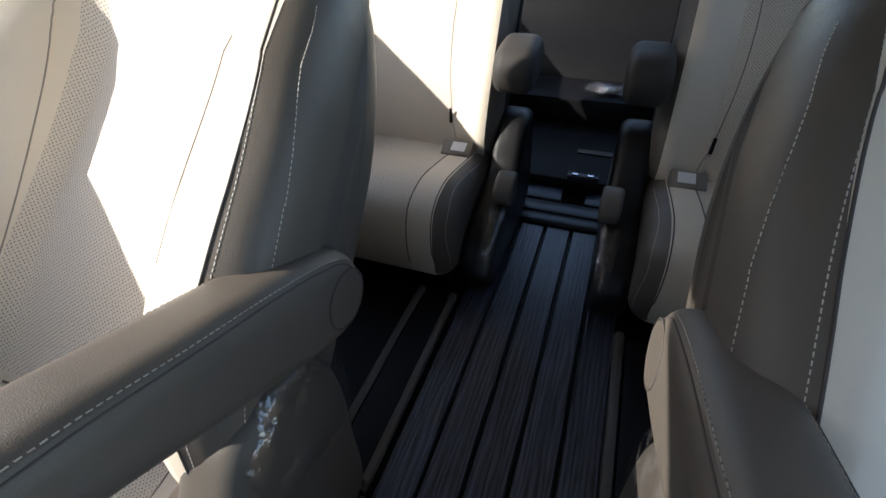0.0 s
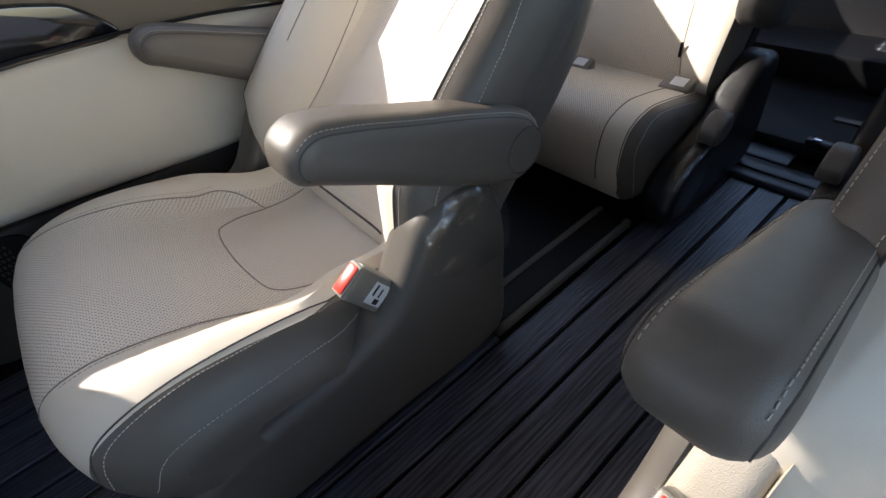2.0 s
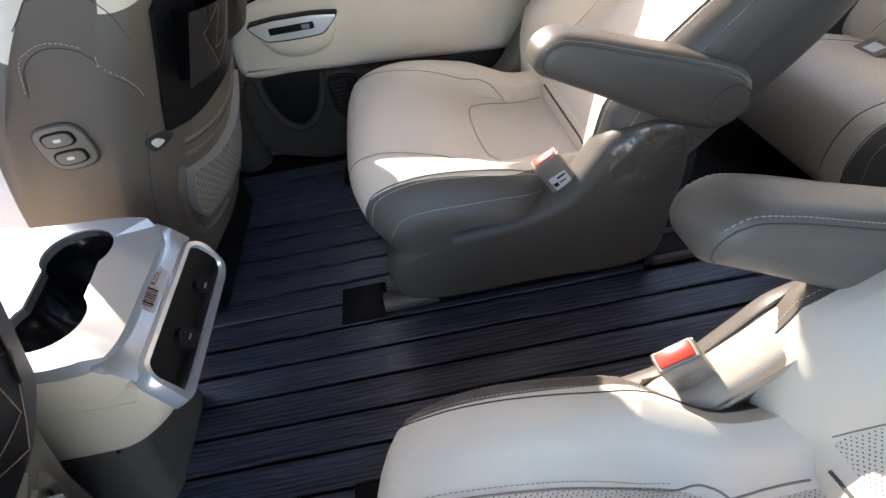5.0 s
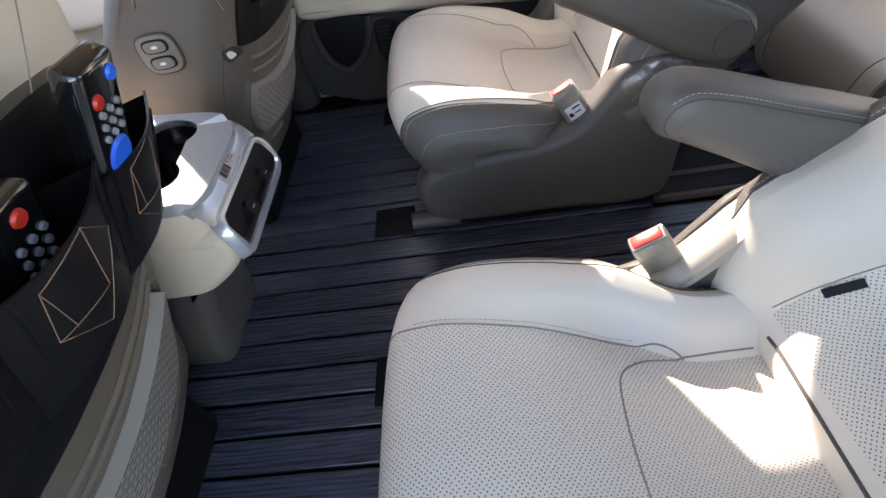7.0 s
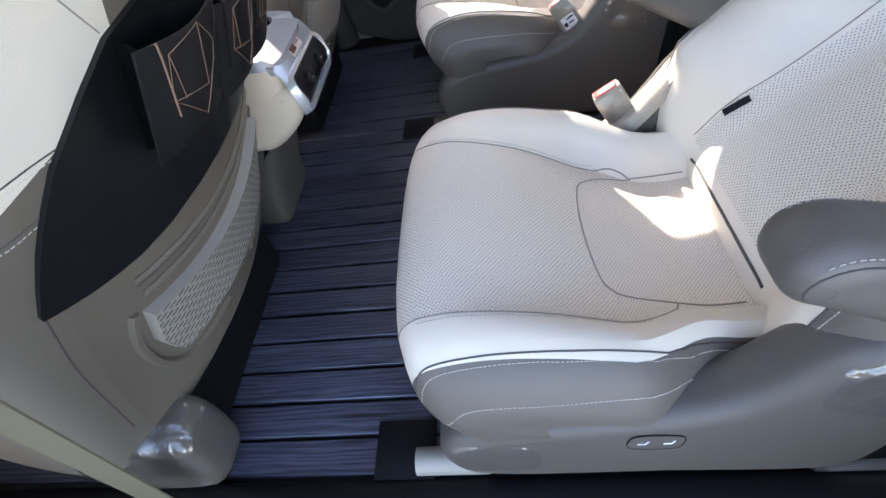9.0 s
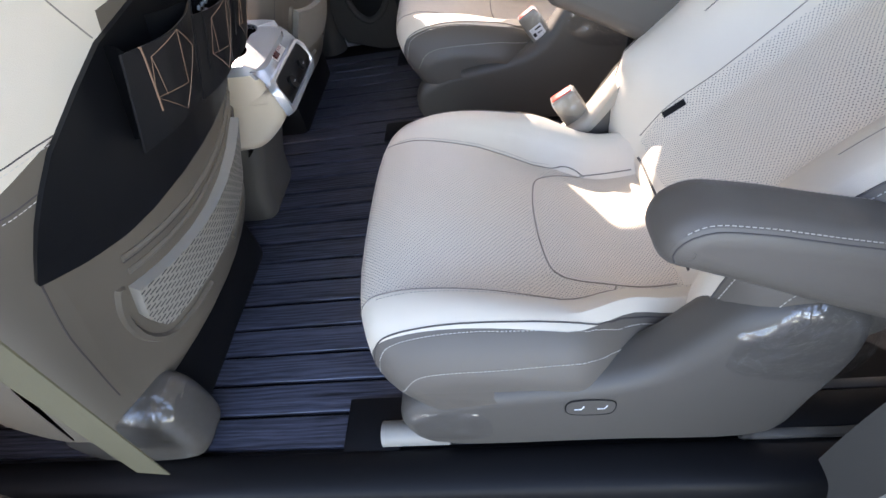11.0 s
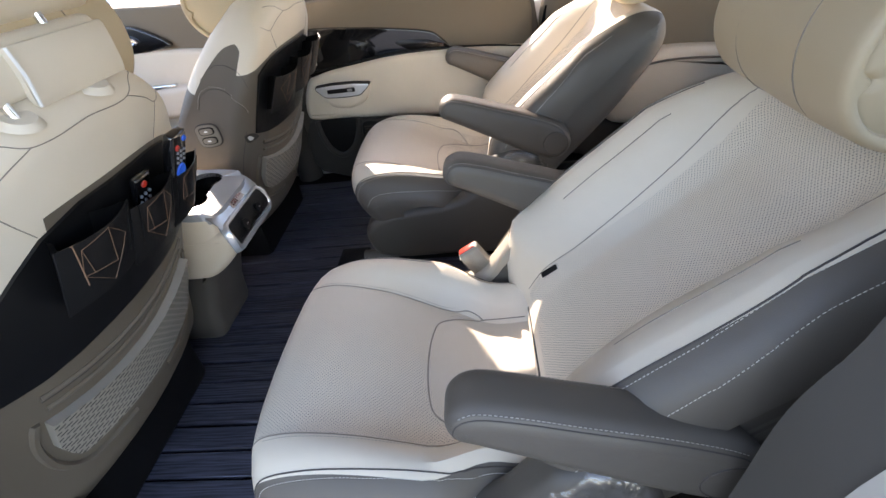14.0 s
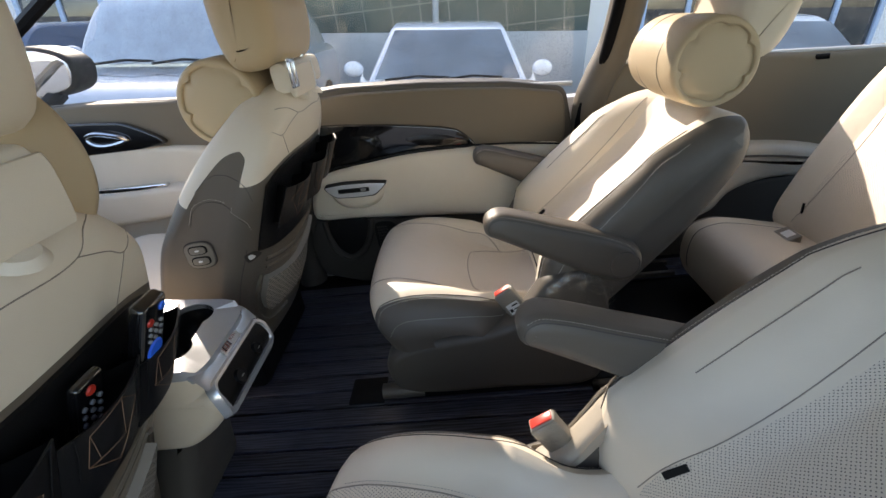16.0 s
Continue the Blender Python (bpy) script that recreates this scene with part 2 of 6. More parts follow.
def see_through(name, gloss, dirt, scale, bump=0.0):
    """Clear sheet: mostly let through, with a gloss and specks of dirt or creases."""
    m = bpy.data.materials.new(name)
    m.use_nodes = True
    n, l = m.node_tree.nodes, m.node_tree.links
    out = n["Material Output"]
    n.remove(n["Principled BSDF"])
    tr, gl, df = n.new("ShaderNodeBsdfTransparent"), n.new("ShaderNodeBsdfGlossy"), n.new("ShaderNodeBsdfDiffuse")
    gl.inputs["Roughness"].default_value = 0.08
    df.inputs["Color"].default_value = (0.8, 0.8, 0.8, 1)
    a, b = n.new("ShaderNodeMixShader"), n.new("ShaderNodeMixShader")
    a.inputs[0].default_value = gloss
    l.new(tr.outputs[0], a.inputs[1])
    l.new(gl.outputs[0], a.inputs[2])
    tc, nz, rp = n.new("ShaderNodeTexCoord"), n.new("ShaderNodeTexNoise"), n.new("ShaderNodeValToRGB")
    nz.inputs["Scale"].default_value, nz.inputs["Detail"].default_value = scale, 8.0
    l.new(tc.outputs["Object"], nz.inputs["Vector"])
    rp.color_ramp.elements[0].position, rp.color_ramp.elements[0].color = 0.5, (0, 0, 0, 1)
    rp.color_ramp.elements[1].position, rp.color_ramp.elements[1].color = 0.75, (dirt, dirt, dirt, 1)
    l.new(nz.outputs["Fac"], rp.inputs[0])
    l.new(rp.outputs[0], b.inputs[0])
    l.new(a.outputs[0], b.inputs[1])
    l.new(df.outputs[0], b.inputs[2])
    l.new(b.outputs[0], out.inputs["Surface"])
    if bump:
        n2, bp = n.new("ShaderNodeTexNoise"), n.new("ShaderNodeBump")
        n2.inputs["Scale"].default_value, n2.inputs["Detail"].default_value = 28.0, 3.0
        l.new(tc.outputs["Object"], n2.inputs["Vector"])
        bp.inputs["Strength"].default_value, bp.inputs["Distance"].default_value = bump, 0.02
        l.new(n2.outputs["Fac"], bp.inputs["Height"])
        l.new(bp.outputs["Normal"], gl.inputs["Normal"])
    return m


TILE_DARK = tiled("dark_green_tiles", (0.05, 0.075, 0.065), (0.16, 0.18, 0.15), 0.55, 0.55)
SLOTTED = slotted("slotted_panel", (0.30, 0.275, 0.24))
FILM = see_through("clear_film", 0.13, 0.04, 60.0, 0.8)
GLASS = see_through("window_glass", 0.05, 0.35, 260.0)


# ---- mesh tools ----
def part(name, bm, material, parent=None, label=""):
    """Links a bmesh as one mesh object, a part of parent."""
    me = bpy.data.meshes.new(name)
    bmesh.ops.recalc_face_normals(bm, faces=bm.faces)
    bm.to_mesh(me)
    bm.free()
    for p in me.polygons:
        p.use_smooth = True
    me.set_sharp_from_angle(angle=radians(42))
    me.materials.append(material)
    ob = new(name, me)
    if parent:
        ob.parent = parent
    if label:
        ob["label"] = label
    return ob


def thing(name, label, category, group="", kind="", at=(0, 0, 0)):
    ob = new(name)
    ob.location = at
    ob.empty_display_size = 0.05
    return tagged(ob, label, category, group, kind)


def curve(points, steps=6, closed=True):
    """A centripetal Catmull-Rom curve through points (2D or 3D tuples)."""
    pts = [Vector(p) for p in points]
    n = len(pts)
    out = []
    for i in range(n if closed else n - 1):
        if closed:
            p0, p1, p2, p3 = (pts[(i + k) % n] for k in (-1, 0, 1, 2))
        else:
            p1, p2 = pts[i], pts[i + 1]
            p0 = pts[i - 1] if i > 0 else p1 * 2 - p2
            p3 = pts[i + 2] if i + 2 < n else p2 * 2 - p1
        t1 = max(1e-4, (p1 - p0).length ** 0.5)
        t2 = t1 + max(1e-4, (p2 - p1).length ** 0.5)
        t3 = t2 + max(1e-4, (p3 - p2).length ** 0.5)
        for s in range(steps):
            t = t1 + (t2 - t1) * s / steps
            a1 = p0 * ((t1 - t) / t1) + p1 * (t / t1)
            a2 = p1 * ((t2 - t) / (t2 - t1)) + p2 * ((t - t1) / (t2 - t1))
            a3 = p2 * ((t3 - t) / (t3 - t2)) + p3 * ((t - t2) / (t3 - t2))
            b1 = a1 * ((t2 - t) / t2) + a2 * (t / t2)
            b2 = a2 * ((t3 - t) / (t3 - t1)) + a3 * ((t - t1) / (t3 - t1))
            out.append(b1 * ((t2 - t) / (t2 - t1)) + b2 * ((t - t1) / (t2 - t1)))
    if not closed:
        out.append(pts[-1].copy())
    return out


def sharp(points, r=0.02):
    """Points with each corner doubled, so that a smooth curve keeps near straight sides."""
    out, n = [], len(points)
    for i in range(n):
        p, a, b = Vector(points[i]), Vector(points[i - 1]), Vector(points[(i + 1) % n])
        out.append(tuple(p + (a - p).normalized() * min(r, (a - p).length * 0.4)))
        out.append(tuple(p + (b - p).normalized() * min(r, (b - p).length * 0.4)))
    return out


def inset(poly, d):
    """A closed 2D outline moved inwards by d (at its points' own normals)."""
    n = len(poly)
    area = sum(poly[i].x * poly[(i + 1) % n].y - poly[(i + 1) % n].x * poly[i].y for i in range(n))
    sg = 1 if area > 0 else -1
    out = []
    for i in range(n):
        e = poly[(i + 1) % n] - poly[i - 1]
        nv = Vector((-e.y, e.x))
        nv.normalize()
        out.append(poly[i] + nv * d * sg)
    return out


def stations(x0, x1, r, inner=(), fine=6):
    """Where a rounded slab is cut across: (x, inset) from x0 to x1 with edges rounded by r, and the plain cuts between."""
    out = []
    for k in range(fine + 1):
        a = k / fine * math.pi / 2
        out.append((x0 + r * (1 - math.cos(a)), r * (1 - math.sin(a))))
    for x in inner:
        if x0 + r < x < x1 - r:
            out.append((x, 0.0))
    for k in range(fine + 1):
        a = (1 - k / fine) * math.pi / 2
        out.append((x1 - r * (1 - math.cos(a)), r * (1 - math.sin(a))))
    return out


def slab(outline, cuts, place, warp=None):
    """A solid swept across x: outline is a closed list of 2D points, cuts (x, inset); place(x, u, v) gives the point.
    Returns bmesh, and its faces' (x, index) by face."""
    bm = bmesh.new()
    uvl = bm.loops.layers.uv.new("UVMap")
    rings, n = [], len(outline)
    length = [0.0]
    for i in range(n):
        length.append(length[-1] + (outline[(i + 1) % n] - outline[i]).length)
    for x, d in cuts:
        ring = []
        for p in (inset(outline, d) if d > 1e-6 else outline):
            q = Vector(place(x, p.x, p.y))
            ring.append(bm.verts.new(warp(q) if warp else q))
        rings.append(ring)
    keys = {}
    for a in range(len(rings) - 1):
        for i in range(n):
            j = (i + 1) % n
            f = bm.faces.new((rings[a][i], rings[a][j], rings[a + 1][j], rings[a + 1][i]))
            for lp, uv in zip(f.loops, ((cuts[a][0], length[i]), (cuts[a][0], length[i + 1]), (cuts[a + 1][0], length[i + 1]), (cuts[a + 1][0], length[i]))):
                lp[uvl].uv = uv
            keys[f] = ((cuts[a][0] + cuts[a + 1][0]) / 2, i)
    for k, ring in ((0, rings[0]), (-1, list(reversed(rings[-1])))):
        keys[bm.faces.new(ring)] = (cuts[k][0], 0)
    bmesh.ops.recalc_face_normals(bm, faces=bm.faces)
    return bm, keys


def split(bm, keys, pick):
    """Splits a slab into bmeshes by pick(x, index, centre) -> region name. End caps go to the region 'side'."""
    groups = {}
    for f in bm.faces:
        k = keys[f]
        groups.setdefault(pick(k[0], k[1], f.calc_center_median()), []).append(f)
    out = {}
    src_uv = bm.loops.layers.uv.active
    for g, faces in groups.items():
        nb = bmesh.new()
        uvl = nb.loops.layers.uv.new("UVMap")
        made = {}
        for f in faces:
            vs = []
            for v in f.verts:
                if v not in made:
                    made[v] = nb.verts.new(v.co)
                vs.append(made[v])
            nf = nb.faces.new(vs)
            for a, b in zip(nf.loops, f.loops):
                a[uvl].uv = b[src_uv].uv
        out[g] = nb
    return out


def box(x0, x1, y0, y1, z0, z1, bevel=0.004, seg=2):
    bm = bmesh.new()
    bmesh.ops.create_cube(bm, size=1.0)
    for v in bm.verts:
        v.co = Vector(((x0 + x1) / 2 + v.co.x * (x1 - x0), (y0 + y1) / 2 + v.co.y * (y1 - y0), (z0 + z1) / 2 + v.co.z * (z1 - z0)))
    if bevel:
        bmesh.ops.bevel(bm, geom=bm.edges[:], offset=bevel, segments=seg, profile=0.5, affect="EDGES")
    return bm


def tube(points, r, sides=6, bm=None):
    """A thin tube along 3D points."""
    bm = bm or bmesh.new()
    pts = [Vector(p) for p in points]
    rings = []
    for i, p in enumerate(pts):
        d = (pts[min(i + 1, len(pts) - 1)] - pts[max(i - 1, 0)]).normalized()
        a = d.orthogonal().normalized() if i == 0 else (last - d * last.dot(d)).normalized()
        last = a
        b = d.cross(a)
        rings.append([bm.verts.new(p + (a * math.cos(2 * math.pi * k / sides) + b * math.sin(2 * math.pi * k / sides)) * r) for k in range(sides)])
    for a, b in zip(rings, rings[1:]):
        for k in range(sides):
            bm.faces.new((a[k], a[(k + 1) % sides], b[(k + 1) % sides], b[k]))
    bm.faces.new(rings[0])
    bm.faces.new(rings[-1])
    return bm


def flat_sheet(outline, place, depth, bevel=0.0):
    """A plate: closed 2D outline extruded by depth; place(u, v, w) gives the point."""
    bm = bmesh.new()
    lo = [bm.verts.new(place(p[0], p[1], 0.0)) for p in outline]
    hi = [bm.verts.new(place(p[0], p[1], depth)) for p in outline]
    n = len(lo)
    bm.faces.new(lo)
    bm.faces.new(list(reversed(hi)))
    for i in range(n):
        bm.faces.new((lo[i], lo[(i + 1) % n], hi[(i + 1) % n], hi[i]))
    if bevel:
        edges = [e for e in bm.edges if any(len(f.verts) > 4 for f in e.link_faces)]
        bmesh.ops.bevel(bm, geom=edges, offset=bevel, segments=2, profile=0.5, affect="EDGES")
    return bm


# ---- seams on soft surfaces ----
def on_surface(tree, points, lift=0.0):
    out = []
    for p in points:
        co, nrm, _, _ = tree.find_nearest(p)
        out.append(co + nrm * lift)
    return out


def dense(points, step):
    """Points at an even step along a smooth open curve through the given ones."""
    raw = curve(points, 12, closed=False)
    out, left = [raw[0]], step
    for a, b in zip(raw, raw[1:]):
        d = (b - a).length
        pos = 0.0
        while d - pos >= left:
            pos += left
            out.append(a.lerp(b, pos / d))
            left = step
        left -= d - pos
    return out


def seam(tree, points, parent, r=0.0012, material=None, name="seam"):
    pts = on_surface(tree, dense(points, 0.008), 0.0)
    return part(name, tube(pts, r, 6), material or SEAM, parent)


def stitching(tree, points, parent, length=0.0032, gap=0.0022, r=0.00045, material=None):
    """A row of single stitches that follows the surface."""
    pts = on_surface(tree, dense(points, (length + gap) / 2), 0.0004)
    bm = bmesh.new()
    for i in range(0, len(pts) - 1, 2):
        a, b = pts[i], pts[i + 1]
        d = (b - a) * (length / (length + gap))
        tube((a - d * 0.35, a + d * 0.5, b), r, 5, bm)
    return tagged(part("stitching", bm, material or THREAD, parent, "row of pale stitches"), kind="stuff")


# ---- seats of the second row ----
ARM_THREAD = mat("taupe_thread", (0.42, 0.38, 0.33), 0.6)
RECLINE = radians(47)
BACK_FOOT = (0.205, 0.265)


def back_point(s, w):
    """A point of a reclined back in (y, z): s up along it, w out of its front."""
    return (BACK_FOOT[0] + s * math.cos(RECLINE) - w * math.sin(RECLINE), BACK_FOOT[1] + s * math.sin(RECLINE) + w * math.cos(RECLINE))


SUNK = ((-0.23, 0.0), (-0.17, 0.007), (-0.06, 0.033), (0.045, 0.068), (0.13, 0.068), (0.26, 0.058))


def ramp(v, table):
    """Straight-line reading of a short table of (position, value)."""
    if v <= table[0][0]:
        return table[0][1]
    for (a, fa), (b, fb) in zip(table, table[1:]):
        if v <= b:
            return fa + (fb - fa) * (v - a) / (b - a)
    return table[-1][1]


def captain_seat(cx, m, oy=0.0, label="", arm_dy=0.0, arm_up=0.0, arm_drop=0.0):
    """A reclining armchair of the second row; m = 1: its inner side points to -x."""
    seat = thing("captain_seat", label, "car seat", "second row seats")

    def P(x, y, z):
        return Vector((cx + m * x, y + oy, z))
    # cushion
    outline = curve([(-0.175, 0.150), (-0.220, 0.210), (-0.242, 0.262), (-0.226, 0.296), (-0.170, 0.314), (-0.06, 0.310), (0.06, 0.286), (0.17, 0.256), (0.28, 0.250), (0.29, 0.19), (0.22, 0.15), (0.0, 0.142)], 6)
    cuts = stations(-0.290, 0.290, 0.042, [-0.245, -0.225, -0.20, -0.185, -0.168, -0.152, -0.12, -0.06, 0.0, 0.06, 0.12, 0.165, 0.187, 0.20, 0.225, 0.245])

    def warp(q):
        x = (q.x - cx) * m
        k = max(0.0, min(1.0, (abs(x) - 0.12) / 0.09))
        y = q.y - oy
        up = 0.006 * k * k * (3 - 2 * k) * max(0.0, min(1.0, (q.z - 0.23) / 0.04)) * max(0.0, min(1.0, (y + 0.24) / 0.14))
        q.z += up - 0.014 * min(1.0, x / 0.25) ** 2
        q.y += 0.030 * (x / 0.25) ** 4 * max(0.0, min(1.0, (0.0 - y) / 0.2)) * 1.0
        nar = max(0.0, min(1.0, (y - 0.04) / 0.11))
        q.x = cx + m * x * (1 - 0.17 * nar * nar * (3 - 2 * nar))
        q.z -= 0.035 * max(0.0, min(1.0, (abs(x) - 0.20) / 0.08)) ** 2
        # the middle is sunk between the bolsters, deeper towards the back
        inn = max(0.0, min(1.0, (0.222 - abs(x)) / 0.075))
        q.z -= ramp(y, SUNK) * inn * inn * (3 - 2 * inn) * max(0.0, min(1.0, (q.z - 0.20) / 0.05))
        return q
    bm, keys = slab(outline, cuts, P, warp)
    tree = BVHTree.FromBMesh(bm)

    def pick(x, i, c):
        y = c.y - oy
        if abs(x) > 0.246:
            return "side_in" if x < 0 else "side_out"
        if -0.152 < x < 0.187 and c.z > 0.17 and y < 0.30:
            return "insert"
        return "bolster"
    g = split(bm, keys, pick)
    bm.free()
    cushion = part("seat_cushion", g["bolster"], BEIGE, seat, "plain beige leather bolsters")
    part("cushion_insert", g["insert"], BEIGE_PERF, cushion, "perforated beige leather insert")
    for k in ("side_in", "side_out"):
        part("side_band", g[k], GREY, cushion, "grey leather side band")
    for sx in (-1, 1):
        e = 0.187 if sx > 0 else 0.152

        def down(x, y):
            return tree.ray_cast(P(sx * x, y, 0.6), Vector((0, 0, -1)))[0]
        line = [(e, -0.20), (e, -0.15), (e, -0.1), (e, -0.05), (e - 0.001, 0.0), (e - 0.003, 0.04), (e - 0.007, 0.075), (0.6 * e + 0.055, 0.10), (0.3 * e + 0.092, 0.122), (0.127, 0.135)]
        seam(tree, [P(sx * e, -0.23, 0.22)] + [down(x, y) for x, y in line], cushion, 0.0013, SEAM_BEIGE)
        stitching(tree, [down(x + 0.006, y) for x, y in line[:7]], cushion, material=SEAM_BEIGE)
        seam(tree, [P(sx * 0.247, -0.20, 0.22), P(sx * 0.247, -0.20, 0.28), P(sx * 0.247, -0.13, 0.31), P(sx * 0.247, 0.0, 0.31), P(sx * 0.247, 0.2, 0.27)], cushion)
        stitching(tree, [P(sx * 0.257, -0.20, 0.23), P(sx * 0.257, -0.19, 0.275), P(sx * 0.257, -0.13, 0.30), P(sx * 0.257, 0.0, 0.30), P(sx * 0.257, 0.2, 0.265)], cushion)
        stitching(tree, [P(sx * 0.30, -0.185, 0.21), P(sx * 0.30, -0.15, 0.255), P(sx * 0.30, 0.0, 0.262), P(sx * 0.30, 0.18, 0.245)], cushion)
    seam(tree, [P(-0.132, 0.22, 0.20), P(-0.128, 0.13, 0.20), P(-0.122, 0.07, 0.21), P(-0.105, 0.043, 0.22), P(-0.07, 0.032, 0.225), P(0.0, 0.026, 0.227), P(0.07, 0.032, 0.225), P(0.105, 0.043, 0.22), P(0.122, 0.07, 0.21), P(0.128, 0.13, 0.20), P(0.132, 0.22, 0.20)], cushion, 0.0014, SEAM_BEIGE)
    # back
    bo = curve([(-0.03, -0.09), (-0.045, -0.04), (-0.02, 0.0), (0.08, 0.018), (0.22, 0.012), (0.36, -0.004), (0.47, -0.014), (0.545, -0.035), (0.575, -0.075), (0.54, -0.12), (0.40, -0.135), (0.2, -0.14), (0.05, -0.13)], 6)
    bcuts = stations(-0.280, 0.280, 0.055, [-0.222, -0.20, -0.175, -0.15, -0.115, -0.095, -0.075, -0.03, 0.0, 0.03, 0.075, 0.095, 0.115, 0.15, 0.175, 0.20, 0.222])

    def BP(x, s, w):
        k = max(0.0, min(1.0, (abs(x) - 0.10) / 0.10))
        side = 0.055 * k * k * (3 - 2 * k) * max(0.0, min(1.0, (w + 0.10) / 0.08)) * max(0.0, min(1.0, (0.60 - s) / 0.2)) * max(0.0, min(1.0, (s + 0.02) / 0.1))
        t = max(0.0, (s - 0.30) / 0.27)
        x2 = x * (1 - 0.22 * t * t)
        hour = math.sin(max(0.0, min(1.0, (s - 0.02) / 0.50)) * math.pi)
        x2 *= 1 - 0.24 * hour * math.exp(-((abs(x) - 0.15) / 0.06) ** 2)
        near = min(1.0, abs(abs(x) - 0.15) / 0.03)
        flute = -0.0035 * (1 + math.cos(near * math.pi)) * max(0.0, min(1.0, (w + 0.06) / 0.05)) * max(0.0, min(1.0, (0.5 - s) / 0.1))
        inn = max(0.0, min(1.0, (0.225 - abs(x)) / 0.09))
        sink = 0.046 * inn * inn * (3 - 2 * inn) * max(0.0, min(1.0, (w + 0.09) / 0.06)) * max(0.0, min(1.0, (0.56 - s) / 0.12))
        y, z = back_point(s, w + side + flute - sink)
        return P(x2, y, z)
    bm, keys = slab(bo, bcuts, BP)
    btree = BVHTree.FromBMesh(bm)
    front = {i for i, p in enumerate(bo) if p.y > -0.05}

    def bpick(x, i, c):
        if bo[i].x > 0.548 and abs(x) < 0.236:
            return "front"
        if abs(x) > 0.236 or (i not in front and abs(x) > 0.19):
            return "side_in" if x < 0 else "side_out"
        if i not in front:
            return "rear"
        if abs(x) < 0.15 and 0.0 < bo[i].x < 0.53:
            return "insert"
        return "front"
    g = split(bm, keys, bpick)
    bm.free()
    back = part("backrest", g["front"], BEIGE, seat, "beige leather backrest front")
    for k in ("side_in", "side_out"):
        part("side_band", g[k], GREY, back, "grey leather side of the backrest")
    part("rear_panel", g["rear"], TAUPE, back, "taupe plastic rear panel")
    part("back_insert", g["insert"], BEIGE_PERF, back, "perforated beige leather insert")
    for sx in (-1, 1):
        seam(btree, [BP(sx * 0.240, s, 0.02) for s in (0.0, 0.1, 0.2, 0.3, 0.4, 0.5)], back, 0.0013)
        seam(btree, [BP(sx * x, s, 0.02) for x, s in ((0.150, 0.01), (0.150, 0.08), (0.150, 0.16), (0.150, 0.3), (0.150, 0.42), (0.150, 0.53))], back, 0.0009, SEAM_BEIGE)
        stitching(btree, [BP(sx * 0.248, s, 0.02) for s in (0.02, 0.1, 0.2, 0.3, 0.4, 0.47)], back)
        # soft fold of the bolster drawn as a thin line, shade in its colour
        seam(btree, [BP(sx * x, s, 0.02) for x, s in ((0.196, 0.20), (0.195, 0.28), (0.193, 0.36), (0.190, 0.43))], back, 0.0010, SEAM_BEIGE, "crease")
        stitching(btree, [BP(sx * 0.275, s, -0.02) for s in (0.02, 0.1, 0.2, 0.3, 0.4, 0.47)], back)
    # dark tube where cushion meets back, standing in for the shade there
    joint = []
    for k in range(29):
        x = -0.168 + 0.336 * k / 28
        for r in range(60):
            y = 0.10 + 0.004 * r
            c = tree.ray_cast(P(x, y, 0.6), Vector((0, 0, -1)))[0]
            b = btree.ray_cast(P(x, y, 0.9), Vector((0, 0, -1)))[0]
            if b and (not c or b.z > c.z):
                joint.append(b)
                break
    joint = [(joint[k - 1] + joint[k] + joint[k + 1]) / 3 for k in range(3, len(joint) - 3)]
    part("crease_shade", tube(joint, 0.0026, 6), SEAM, back, "dark line drawn as crease shade between cushion and back")
    # plastic base
    shell_o = curve([(-0.165, 0.03), (-0.200, 0.09), (-0.192, 0.140), (-0.14, 0.176), (-0.03, 0.193), (0.08, 0.208), (0.140, 0.235), (0.182, 0.292), (0.215, 0.338), (0.270, 0.356), (0.325, 0.340), (0.355, 0.27), (0.355, 0.15), (0.335, 0.025), (0.1, 0.015)], 5)
    for sx in (-1, 1):
        x0, x1 = (0.215, 0.292) if sx > 0 else (-0.292, -0.215)
        bm, keys = slab(shell_o, stations(x0, x1, 0.025), P)
        sh = part("side_shell", bm, TAUPE, seat, "taupe plastic side shell of the seat base")
        if sx < 0 and m > 0:
            flap = curve([(0.085, 0.204), (0.10, 0.226), (0.140, 0.252), (0.180, 0.303), (0.214, 0.349), (0.250, 0.364), (0.262, 0.352), (0.235, 0.338), (0.200, 0.290), (0.165, 0.235), (0.12, 0.205)], 5)
            part("hinge_flap", slab(flap, stations(-0.268, -0.208, 0.020), P)[0], FLAP, sh, "light taupe grained leather flap over the hinge")
    bm = box(-0.22, 0.22, -0.12, 0.30, 0.02, 0.145, 0.02)
    for v in bm.verts:
        v.co = P(*v.co)
    part("seat_frame", bm, BLACK, seat, "black seat frame")
    # armrests
    arm_o = curve([(0.076, 0.480), (0.082, 0.502), (0.106, 0.515), (0.145, 0.508), (0.22, 0.483), (0.305, 0.455), (0.375, 0.428), (0.410, 0.402), (0.421, 0.366), (0.408, 0.334), (0.376, 0.321), (0.325, 0.337), (0.25, 0.374), (0.165, 0.421), (0.105, 0.453), (0.083, 0.465)], 6)
